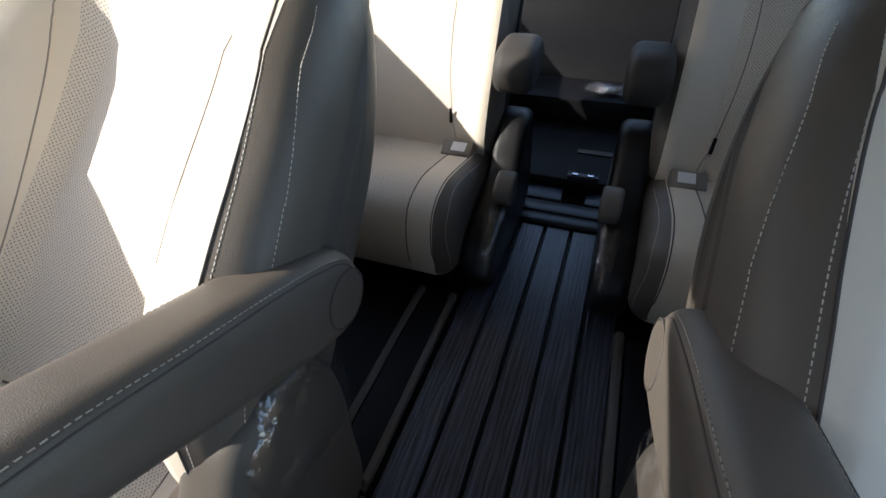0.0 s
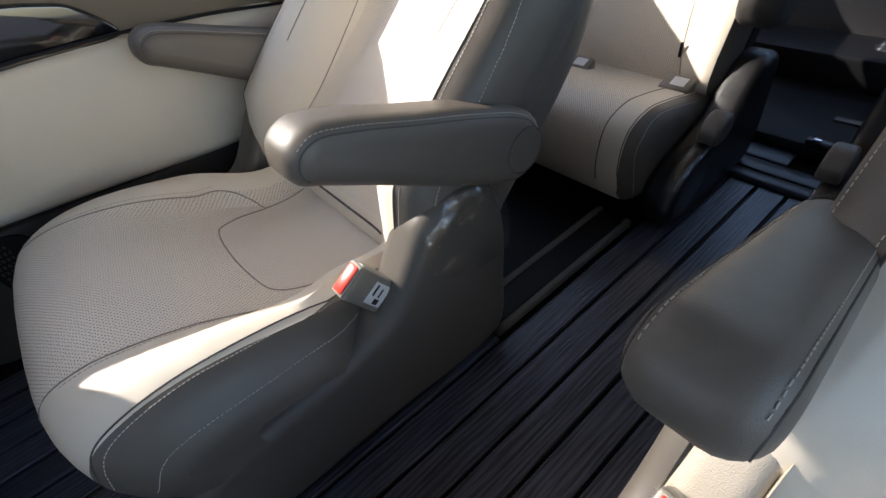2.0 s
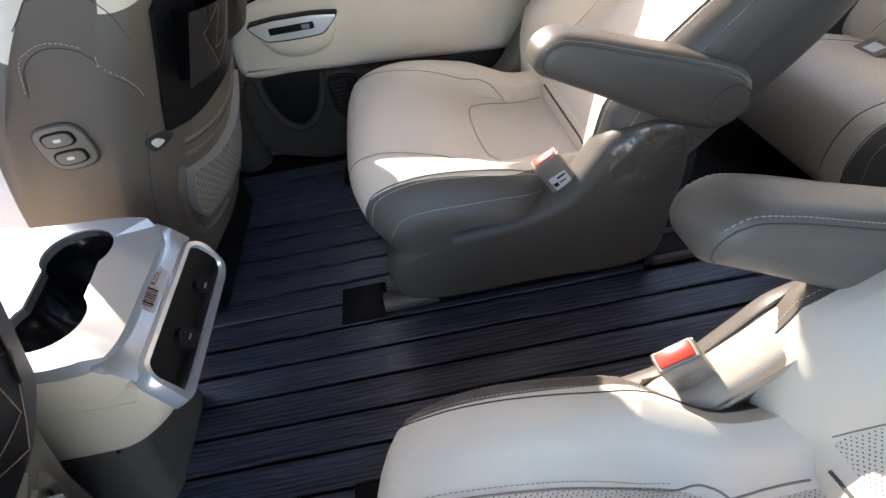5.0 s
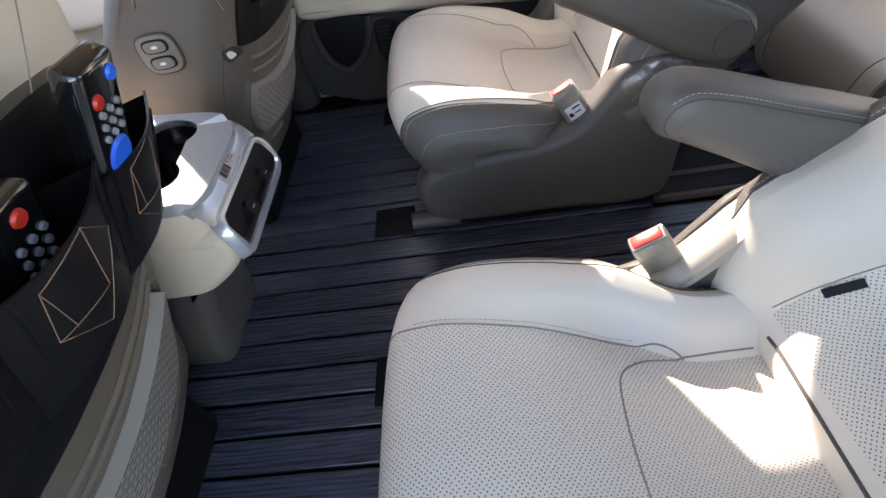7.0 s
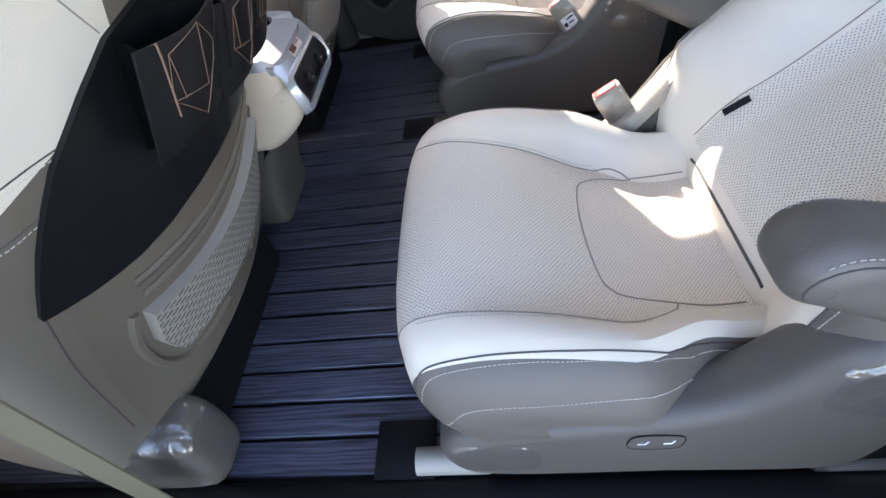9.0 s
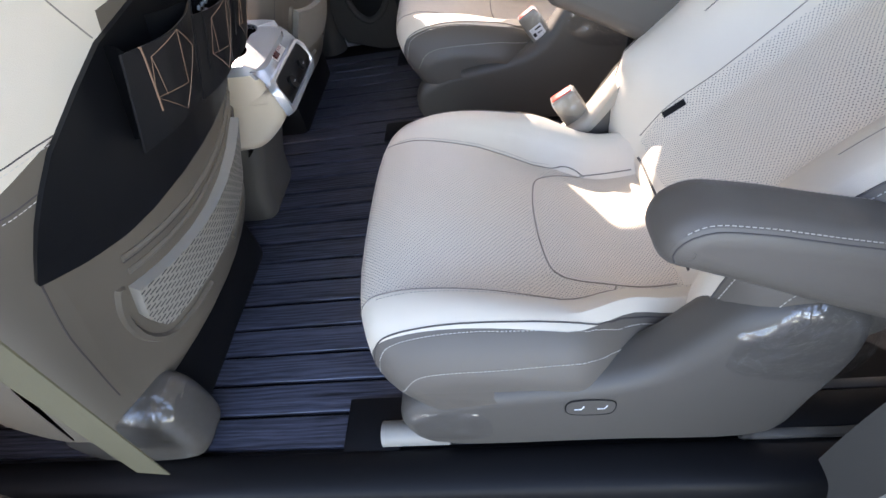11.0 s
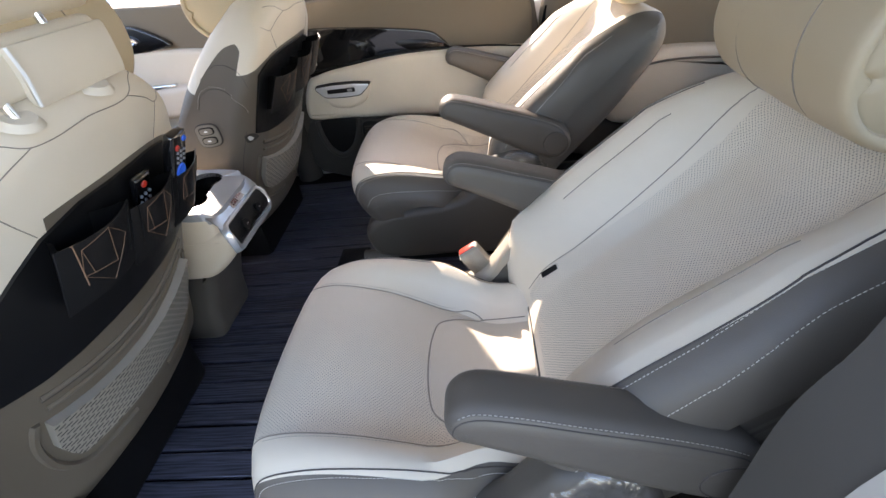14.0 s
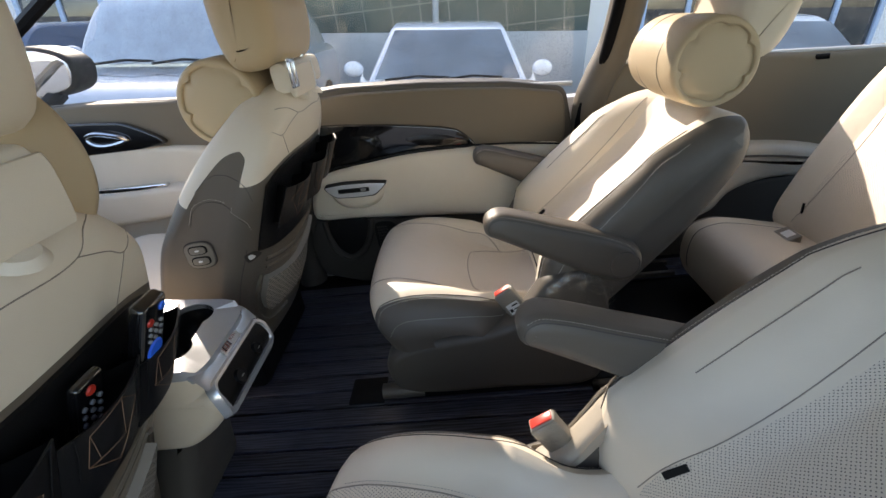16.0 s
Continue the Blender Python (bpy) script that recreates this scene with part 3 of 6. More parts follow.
    for sx in (-1, 1):
        x0, x1 = (0.232, 0.304) if sx > 0 else (-0.304, -0.230)
        dy, up = (arm_dy, arm_up) if sx > 0 else (0.0, 0.0)

        def A(y, z):
            return Vector((y + dy, z - arm_drop * (sx > 0) + up * (y - 0.08)))
        bm, keys = slab([A(q.x, q.y) for q in arm_o], stations(x0, x1, 0.024), P)
        atree = BVHTree.FromBMesh(bm)
        g = split(bm, keys, lambda x, i, c: "top" if abs(x) < 0.296 and i < 42 else "side")
        bm.free()
        arm = part("armrest", g["side"], GREY, seat, "grey leather folding armrest")
        part("armrest_top", g["top"], GREY, arm, "grey leather armrest top")
        for xo in (0.2995 * sx, 0.2365 * sx):
            line = [P(xo, *A(y, z)) for y, z in ((0.405, 0.385), (0.388, 0.408), (0.365, 0.421), (0.305, 0.445), (0.22, 0.473), (0.145, 0.498), (0.108, 0.505), (0.090, 0.496), (0.085, 0.480), (0.092, 0.468))]
            seam(atree, line, arm, 0.0009, SEAM)
            xi = xo + (0.004 if xo * sx < 0.27 else -0.004) * sx
            stitching(atree, [P(xi, q.y - oy - 0.001, q.z + 0.004) for q in line[1:8]], arm, r=0.0005, material=ARM_THREAD)
        bm = bmesh.new()
        bmesh.ops.create_cone(bm, cap_ends=True, segments=40, radius1=0.031, radius2=0.0298, depth=0.003)
        for v in bm.verts:
            yz = A(0.377, 0.371)
            v.co = P(sx * (0.3032 + v.co.z), yz.x + v.co.x, yz.y + v.co.y)
        part("pivot_cap", bm, GREY, arm, "round grey pivot cap")
        yz = A(0.377, 0.371)
        part("cap_joint", tube([P(sx * 0.3042, yz.x + 0.0318 * math.cos(a), yz.y + 0.0318 * math.sin(a)) for a in [2 * math.pi * k / 36 for k in range(37)]], 0.0009, 5), SEAM, arm, "dark joint round the cap")
    # seat belt buckle on the inner side
    buckle(seat, P(-0.248, 0.158, 0.218), P(-0.252, 0.108, 0.298), m, cx)
    # film over the rear of both shells, switch panel on the outer one
    film_o = curve([(0.20, 0.24), (0.20, 0.315), (0.235, 0.345), (0.275, 0.357), (0.337, 0.340), (0.370, 0.27), (0.362, 0.20), (0.30, 0.19)], 5)
    for sx in (-1, 1):
        x0, x1 = (0.213, 0.2945) if sx > 0 else (-0.2945, -0.213)
        bm, keys = slab(film_o, stations(x0, x1, 0.025), P)
        part("plastic_film", bm, FILM, seat, "clear protective film with creases")
    bm = slab([Vector(p) for p in curve([(-0.185, 0.07), (-0.185, 0.14), (-0.13, 0.165), (-0.07, 0.15), (-0.06, 0.06), (-0.12, 0.045)], 4)], stations(0.24, 0.2945, 0.02), P)[0]
    part("plastic_film", bm, FILM, seat, "clear protective film with creases")
    plate = sharp([(0.037, 0.138), (0.037, 0.180), (0.099, 0.177), (0.099, 0.135)], 0.008)
    sw = part("switch_panel", slab(curve(plate, 3), stations(0.285, 0.2935, 0.001), P)[0], TAUPE, seat, "seat adjustment switch panel")
    part("panel_joint", tube([P(0.2932, q.x, q.y) for q in curve(plate, 3)] + [P(0.2932, *curve(plate, 3)[0])], 0.0009, 5), BLACK, sw, "dark joint round the panel")
    for yy in (0.053, 0.083):
        bm = tube([P(0.2938, yy - 0.006, 0.154), P(0.2938, yy + 0.003, 0.154), P(0.2938, yy + 0.006, 0.163)], 0.0009, 5)
        part("switch_symbol", bm, PALE, sw, "white seat symbol")
    # neck pillow and headrest
    hy, hz = 0.680, 0.822
    bm = slab(curve([(hy - 0.03, hz - 0.07), (hy - 0.035, hz + 0.03), (hy + 0.0, hz + 0.12), (hy + 0.06, hz + 0.135), (hy + 0.10, hz + 0.08), (hy + 0.085, hz - 0.02), (hy + 0.04, hz - 0.08)], 6), stations(-0.120, 0.120, 0.035, [-0.06, 0, 0.06]), P)[0]
    part("headrest", bm, BEIGE, seat, "beige leather headrest")
    for sx in (-1, 1):
        part("headrest_post", tube([P(sx * 0.06, 0.60, 0.66), P(sx * 0.06, hy + 0.02, hz)], 0.006, 10), CHROME, seat, "chrome headrest post")
    # woven tags in the side seams of the back
    for sx in (-1, 1):
        q, nrm, _, _ = btree.find_nearest(BP(sx * 0.152, 0.085, 0.0))
        q2 = btree.find_nearest(BP(sx * 0.152, 0.115, 0.0))[0]
        al = (q2 - q).normalized()
        ac = al.cross(nrm).normalized()
        bm = box(-0.005, 0.005, -0.019, 0.019, -0.0012, 0.0012, 0)
        for v in bm.verts:
            v.co = q + ac * v.co.x + al * v.co.y + nrm * (v.co.z + (0.0015 if nrm.z > 0 else -0.0015))
        part("woven_tag", bm, BLACK, back, "small black woven tag")
    return seat


def buckle(seat, foot, top, m, cx, covered=False):
    """A belt buckle from its foot to its red mouth, 5 cm wide and 2.6 cm thick, with a paper label."""
    ax = (top - foot).normalized()
    tx = Vector((1, 0, 0))
    wd = ax.cross(tx).normalized()
    length = (top - foot).length

    def Q(w, t, a):
        return foot + wd * w + tx * t + ax * a

    def block(w0, w1, t0, t1, a0, a1, bv):
        bm = box(w0, w1, t0, t1, a0, a1, bv)
        for v in bm.verts:
            v.co = Q(*v.co)
        return bm
    b = part("belt_buckle", block(-0.0245, 0.0245, -0.0135, 0.0135, 0.0, length, 0.005), BUCKLE, seat, "grey belt buckle in clear film")
    part("rim", block(-0.022, 0.022, -0.011, 0.011, length - 0.003, length + 0.0015, 0.001), RAIL_CAP, b, "taupe rim of the buckle mouth")
    part("release_button", block(-0.0205, 0.0205, -0.0095, 0.0095, length - 0.004, length + 0.004, 0.003), RED, b, "red release button")
    s = 1 if cx < 0 else -1
    part("paper_label", block(-0.016, 0.016, *sorted((s * 0.0137, s * 0.0146)), length * 0.28, length * 0.62, 0), PALE, b, "white paper label")
    for i, (w0, w1) in enumerate(((-0.014, -0.006), (-0.003, 0.013), (-0.003, 0.010))):
        a = length * (0.36, 0.52, 0.40)[i]
        part("print_bar", block(w0, w1, *sorted((s * 0.0146, s * 0.0149)), a, a + (0.010, 0.004, 0.003)[i], 0), BLACK, b, "unreadable dark print")
    strap = [foot + ax * 0.004, foot - ax * 0.02 + Vector((0, 0.005, -0.002)), foot + Vector((0, 0.045, -0.035))]
    st = bmesh.new()
    prev = None
    for p in curve(strap, 5, closed=False):
        q = [st.verts.new(p + wd * a + tx * c) for a, c in ((-0.012, -0.004), (0.012, -0.004), (0.012, 0.004), (-0.012, 0.004))]
        if prev:
            for k in range(4):
                st.faces.new((prev[k], prev[(k + 1) % 4], q[(k + 1) % 4], q[k]))
        prev = q
    part("buckle_stalk", st, BLACK, b, "black buckle stalk")
    part("plastic_film", block(-0.0265, 0.0265, -0.0155, 0.0155, -0.008, length - 0.002, 0.005), FILM, b, "clear film round the buckle")
    return b


def neck_pillow(cx, m, y, z, r=0.092, half=0.135, plain=False, group="neck pillows"):
    """A rolled neck pillow: a soft cylinder across, its cover folded in round the ends, on straps."""
    t = thing("neck_pillow", "tan leather neck pillow on the driver headrest" if plain else "tan leather roll-shaped neck pillow strapped to a headrest", "pillow", group)
    bm = bmesh.new()
    rings, n = [], 96
    deep = 0.25 if plain else 1.0
    prof = [(half * 1.03, r * 0.10), (half * 1.028, r * 0.35), (half * 1.015, r * 0.60), (half * 0.995, r * 0.76), (half * (0.99 - 0.035 * deep), r * 0.83), (half * (0.99 - 0.035 * deep), r * 0.855), (half * 1.0, r * 0.875), (half * 1.012, r * 0.91), (half * 1.01, r * 0.95), (half * 0.985, r * 0.99), (half * 0.93, r * 1.01), (half * 0.7, r * 1.02), (half * 0.4, r * 1.035), (0, r * 1.04)]
    prof = prof + [(-a, b) for a, b in reversed(prof[:-1])]
    tucks = ((0.5, 0.10, 0.10), (1.35, 0.06, 0.16), (2.3, 0.09, 0.10), (3.35, 0.13, 0.09), (4.4, 0.05, 0.2), (5.2, 0.08, 0.12), (5.8, 0.10, 0.08))
    for x, rr in prof:
        ring = []
        for k in range(n):
            a = 2 * math.pi * k / n
            f = 1 + 0.008 * math.sin(3 * a + x * 20)
            if not plain and r * 0.5 < rr < r * 0.90:
                f -= sum(d * math.exp(-(((a - c + math.pi) % (2 * math.pi) - math.pi) / w) ** 2) for c, d, w in tucks) * (0.6 if rr < r * 0.7 else 1.0)
            ring.append(bm.verts.new((cx + x, y + rr * f * math.cos(a), z + rr * f * math.sin(a))))
        rings.append(ring)
    for a, b in zip(rings, rings[1:]):
        for k in range(n):
            bm.faces.new((a[k], a[(k + 1) % n], b[(k + 1) % n], b[k]))
    bm.faces.new(rings[0])
    bm.faces.new(rings[-1])
    body = part("pillow_body", bm, TAN, t, "leather roll")
    for x in (-half * 0.45, half * 0.45):
        part("seam", tube([(cx + x, y + r * 1.032 * math.cos(a), z + r * 1.032 * math.sin(a)) for a in [2 * math.pi * k / 40 for k in range(41)]], 0.0009, 5), SEAM_BEIGE, body)
    return t


captain_seat(0.45, 1, 0.0, "beige leather captain seat with grey sides and armrests", 0.020, 0.03, 0.014)
captain_seat(-0.45, -1, -0.025, "reclined beige captain seat beside the closed sliding door")
neck_pillow(-0.45, -1, 0.573, 0.745)
neck_pillow(0.45, 1, 0.573, 0.745)


# ---- setting: floor ----
floor = thing("floor", "dark wood-look plank mat on the cabin floor", "floor", kind="structure")
part("floor_pan", box(-0.90, 0.745, -1.7, 2.3, -0.10, -0.011, 0), BLACK, floor)
PLANK = 0.0632
sill = thing("door_sill", "black plastic sill and taupe step of the open sliding door", "sill", kind="structure")
part("sill_cover", slab(curve([(0.738, -0.012), (0.738, 0.006), (0.760, 0.016), (0.80, 0.014), (0.812, -0.002), (0.815, -0.05), (0.74, -0.05)], 4), stations(-1.2, 1.2, 0.004), lambda x, u, v: Vector((u, x - 0.35, v)))[0], BLACK, sill, "black sill cover")
part("step", box(0.812, 1.02, -0.70, 0.60, -0.16, -0.05, 0.015), TAUPE, sill, "taupe plastic step")
part("rocker", box(0.80, 1.0, -1.3, 1.3, -0.32, -0.16, 0.03), BLACK, sill, "dark rocker panel")
for yy in (-0.29, 0.05, 0.27):
    part("screw", tube([(0.772, yy, 0.012), (0.772, yy, 0.0175)], 0.006, 12), BLACK, sill, "small black screw")
for cx, m in ((0.45, 1), (-0.45, -1)):
    for sx in (-1, 1):
        rc = thing("rail_cover", "flat black cover plate at the front of a seat rail", "rail cover", "seat rail covers")
        xa, xb = sorted((cx + m * sx * 0.195, cx + m * sx * 0.290))
        ys = 0.024 if m > 0 else 0.0
        part("plate", box(xa, xb, -0.348 + ys, -0.250 + ys, -0.004, 0.006, 0.003), BLACK, rc)
        xc = cx + m * sx * 0.265
        bm = tube([(xc, -0.252, 0.018), (xc, -0.14, 0.018)], 0.021, 14)
        for v in bm.verts:
            v.co.z = max(v.co.z, 0.0)
        part("rail_end_cap", bm, RAIL_CAP if m * sx * cx > 0 and m == 1 else TAUPE, rc, "plastic rail end cap")
        tr = thing("seat_rail", "black steel seat rail with slotted trim on the floor", "seat rail", "seat rails")
        xa, xb = sorted((cx + m * sx * 0.205, cx + m * sx * 0.292))
        part("rail", box(xa + 0.02, xb - 0.012, -0.2, 0.70, 0.0, 0.022, 0.003), BLACK, tr)
        for (u0, u1, v0, v1) in ((xa, xa + 0.018, 0.30, 0.72), (xb - 0.018, xb, 0.30, 0.72), (xa, xb, 0.30, 0.322)):
            part("trim_bar", box(u0, u1, v0, v1, 0.0, 0.020, 0.006), TAUPE, tr, "taupe slot trim")

# ---- third row ----
def rear_seat(cx, m, label):
    seat = thing("rear_seat", label, "car seat", "third row seats")

    def P(x, y, z):
        return Vector((cx + m * x, y, z))
    o = curve([(0.735, 0.045), (0.700, 0.10), (0.695, 0.17), (0.715, 0.222), (0.775, 0.243), (0.86, 0.232), (0.98, 0.205), (1.06, 0.195), (1.06, 0.12), (0.95, 0.07)], 6)
    bm, keys = slab(o, stations(-0.235, 0.235, 0.045, [-0.15, 0, 0.15]), P)
    tree = BVHTree.FromBMesh(bm)
    g = split(bm, keys, lambda x, i, c: ("side" if abs(x) > 0.198 else ("insert" if abs(x) < 0.15 else "bolster")) + ("" if abs(x) < 0.15 else ("_in" if x < 0 else "_out")))
    bm.free()
    cu = part("seat_cushion", g["insert"], BEIGE_PERF, seat, "perforated beige leather cushion")
    for k in ("_in", "_out"):
        part("bolster", g["bolster" + k], BEIGE, cu, "plain beige bolster")
        part("side_band", g["side" + k], GREY, cu, "grey leather side band")
    for sx in (-1, 1):
        seam(tree, [P(sx * 0.15, 0.70, 0.10), P(sx * 0.15, 0.69, 0.2), P(sx * 0.15, 0.76, 0.25), P(sx * 0.15, 0.98, 0.21)], cu)
        seam(tree, [P(sx * 0.199, 0.72, 0.07), P(sx * 0.199, 0.70, 0.2), P(sx * 0.199, 0.76, 0.25), P(sx * 0.199, 0.98, 0.21)], cu)
        stitching(tree, [P(sx * 0.222, 0.73, 0.08), P(sx * 0.222, 0.715, 0.19), P(sx * 0.222, 0.77, 0.235), P(sx * 0.222, 0.95, 0.20)], cu)
    lean = radians(64)

    def BP(x, s, w):
        k = max(0.0, min(1.0, (abs(x) - 0.12) / 0.09))
        w += 0.03 * k * max(0.0, min(1.0, (w + 0.10) / 0.08))
        t = max(0.0, (s - 0.38) / 0.25)
        return P(x * (1 - 0.25 * t * t), 1.00 + s * math.cos(lean) - w * math.sin(lean), 0.215 + s * math.sin(lean) + w * math.cos(lean))
    bo = curve([(-0.02, -0.08), (-0.03, -0.03), (0.0, 0.0), (0.12, 0.015), (0.3, 0.01), (0.48, -0.005), (0.58, -0.02), (0.62, -0.06), (0.57, -0.10), (0.3, -0.11), (0.08, -0.11)], 6)
    bm, keys = slab(bo, stations(-0.245, 0.245, 0.05, [-0.17, -0.14, -0.05, 0, 0.05, 0.14, 0.17]), BP)
    tree = BVHTree.FromBMesh(bm)
    front = {i for i, p in enumerate(bo) if p.y > -0.05}
    g = split(bm, keys, lambda x, i, c: "rear" if i not in front else ("insert" if abs(x) < 0.145 else ("side" if abs(x) > 0.215 else "bolster") + ("_in" if x < 0 else "_out")))
    bm.free()
    bk = part("backrest", g["insert"], BEIGE_PERF, seat, "perforated beige back insert")
    for k in ("_in", "_out"):
        part("bolster", g["bolster" + k], BEIGE, bk, "plain beige bolster")
        part("side_band", g["side" + k], GREY, bk, "grey leather edge")
    part("rear_panel", g["rear"], BLACK, bk, "black back panel")
    for sx in (-1, 1):
        seam(tree, [BP(sx * (0.145 - 0.03 * math.sin(s * 6)), s, 0.02) for s in (0.0, 0.1, 0.2, 0.3, 0.4, 0.55)], bk, 0.001, SEAM_BEIGE)
        bm = box(-0.003, 0.003, -0.002, 0.002, -0.016, 0.016, 0)
        q = BP(sx * 0.135, 0.055, 0.018)
        for v in bm.verts:
            v.co += q
        part("woven_tag", bm, BLACK, bk, "small black woven tag")
    # inner side: shell, lever, folded armrest
    so = curve([(0.76, 0.01), (0.745, 0.08), (0.79, 0.13), (0.88, 0.16), (0.96, 0.185), (1.00, 0.24), (1.04, 0.275), (1.10, 0.27), (1.12, 0.2), (1.12, 0.02)], 5)
    part("side_shell", slab(so, stations(-0.305, -0.232, 0.02), P)[0], BLACK_LEATHER, seat, "dark plastic side shell in film")
    part("plastic_film", slab(curve([(0.757, 0.02), (0.742, 0.08), (0.79, 0.133), (0.86, 0.157), (0.88, 0.10), (0.84, 0.02)], 4), stations(-0.308, -0.26, 0.02), P)[0], FILM, seat, "clear protective film")
    part("recline_lever", slab(curve([(0.85, 0.165), (0.845, 0.19), (0.87, 0.215), (0.905, 0.215), (0.915, 0.185), (0.89, 0.16)], 4), stations(-0.315, -0.275, 0.008), P)[0], GREY, seat, "grey plastic recline lever")
    ao = curve([(0.955, 0.36), (0.945, 0.40), (0.965, 0.432), (1.01, 0.442), (1.06, 0.44), (1.085, 0.41), (1.07, 0.37), (1.01, 0.348)], 5)
    part("armrest", slab(ao, stations(-0.318, -0.238, 0.022), P)[0], DARK_TAUPE, seat, "dark folded armrest")
    for x, y in ((-0.165, 0.955), (0.08, 0.935)):
        b = box(-0.034, 0.034, -0.02, 0.022, -0.014, 0.014, 0.005)
        for v in b.verts:
            v.co = P(x + v.co.x, y + v.co.y, 0.212 + v.co.z + v.co.y * 0.35)
        bu = part("belt_buckle", b, BUCKLE, seat, "grey belt buckle lying on the cushion")
        b = box(-0.016, 0.016, -0.012, 0.012, -0.0006, 0.0006, 0)
        for v in b.verts:
            v.co = P(x + v.co.x - 0.004, y + v.co.y - 0.0, 0.2275 + v.co.z + v.co.y * 0.35)
        part("paper_label", b, PALE, bu, "white paper label")
    part("base", box(*sorted((cx - 0.19, cx + 0.19)), 0.84, 1.15, 0.0, 0.12, 0.01), BLACK, seat, "dark seat base")
    return seat


rear_seat(-0.40, -1, "beige third-row seat with perforated insert and grey edges")
rear_seat(0.40, 1, "beige third-row seat with a folded inner armrest")

# ---- luggage floor ----
rear = thing("luggage_floor", "black luggage floor with ledges behind the mat, sky sheen tinted in", "floor", kind="structure")
part("threshold", box(-0.5, 0.5, 1.035, 1.07, -0.01, 0.012, 0.004), LUGGAGE, rear, "ribbed threshold strip")
part("threshold", box(-0.5, 0.5, 1.08, 1.13, -0.01, 0.010, 0.004), LUGGAGE, rear)
for x0, x1 in ((-0.2, -0.01), (0.05, 0.2)):
    part("lid", box(x0, x1, 1.135, 1.20, -0.01, 0.012, 0.004), LUGGAGE, rear, "small storage lid")
part("folded_seat", box(-0.62, 0.62, 1.21, 1.56, -0.01, 0.035, 0.008), BLACK, rear, "flat folded rear seat back")
lt = part("latch", box(-0.01, 0.075, 1.205, 1.235, 0.03, 0.05, 0.004), LUGGAGE, rear, "metal latch plate")
for xx in (0.012, 0.052):
    part("latch_pin", box(xx - 0.008, xx + 0.008, 1.208, 1.224, 0.05, 0.053, 0.001), CHROME, lt)
part("pull_slot", box(0.0, 0.10, 1.36, 1.385, 0.034, 0.040, 0.003), TAUPE, rear, "pull slot")
part("ledge", box(-0.62, 0.62, 1.56, 1.75, -0.01, 0.12, 0.012), BLACK, rear, "raised rear ledge")
part("tail_trim", slab(curve([(1.75, 0.0), (1.74, 0.10), (1.95, 0.30), (2.05, 0.62), (2.12, 0.62), (2.15, 0.2), (2.1, 0.0)], 4), stations(-0.82, 0.82, 0.02), lambda x, u, v: Vector((x, u, v)))[0], BLACK, rear, "black tailgate trim")
for i in range(4):
    b = bmesh.new()
    bmesh.ops.create_icosphere(b, subdivisions=2, radius=0.022)
    for v in b.verts:
        v.co = Vector((v.co.x * 1.5 + 0.005 + 0.022 * i, v.co.y + 1.62, v.co.z * 0.8 + 0.135)) + Vector(noise.noise_vector(v.co * 60 + Vector((i, 0, 0)))) * 0.012
    bag = part("film_bag", b, FILM, None, "")
    tagged(bag, "crumpled clear film bag on the rear ledge", "plastic bag", "film bags")


# ---- front seats ----
def draped(tree, xs, zlo, zhi, seed_y, lift, rows=28):
    """A thin sheet laid on the rear of a seat back: x from xs, z between the functions zlo and zhi."""
    bm = bmesh.new()
    uvl = bm.loops.layers.uv.new("UVMap")
    grid = []
    for x in xs:
        col = []
        for r in range(rows + 1):
            z = zlo(x) + (zhi(x) - zlo(x)) * r / rows
            co, nrm, _, _ = tree.ray_cast(Vector((x, seed_y, z)), Vector((0, -1, 0)))
            if co is None:
                co, nrm, _, _ = tree.find_nearest(Vector((x, seed_y - 0.3, z)))
            col.append((bm.verts.new(co + nrm * lift), bm.verts.new(co - nrm * 0.002), z))
        grid.append(col)
    for i in range(len(grid) - 1):
        for r in range(rows):
            f = bm.faces.new([grid[i][r][0], grid[i + 1][r][0], grid[i + 1][r + 1][0], grid[i][r + 1][0]])
            for lp, uv in zip(f.loops, ((xs[i], grid[i][r][2]), (xs[i + 1], grid[i + 1][r][2]), (xs[i + 1], grid[i + 1][r + 1][2]), (xs[i], grid[i][r + 1][2]))):
                lp[uvl].uv = uv
    rim = [c[0] for c in grid] + [q for q in grid[-1][1:]] + [c[-1] for c in reversed(grid[:-1])] + [q for q in reversed(grid[0][1:-1])]
    for a, b in zip(rim, rim[1:] + rim[:1]):
        bm.faces.new((a[0], a[1], b[1], b[0]))
    return bm


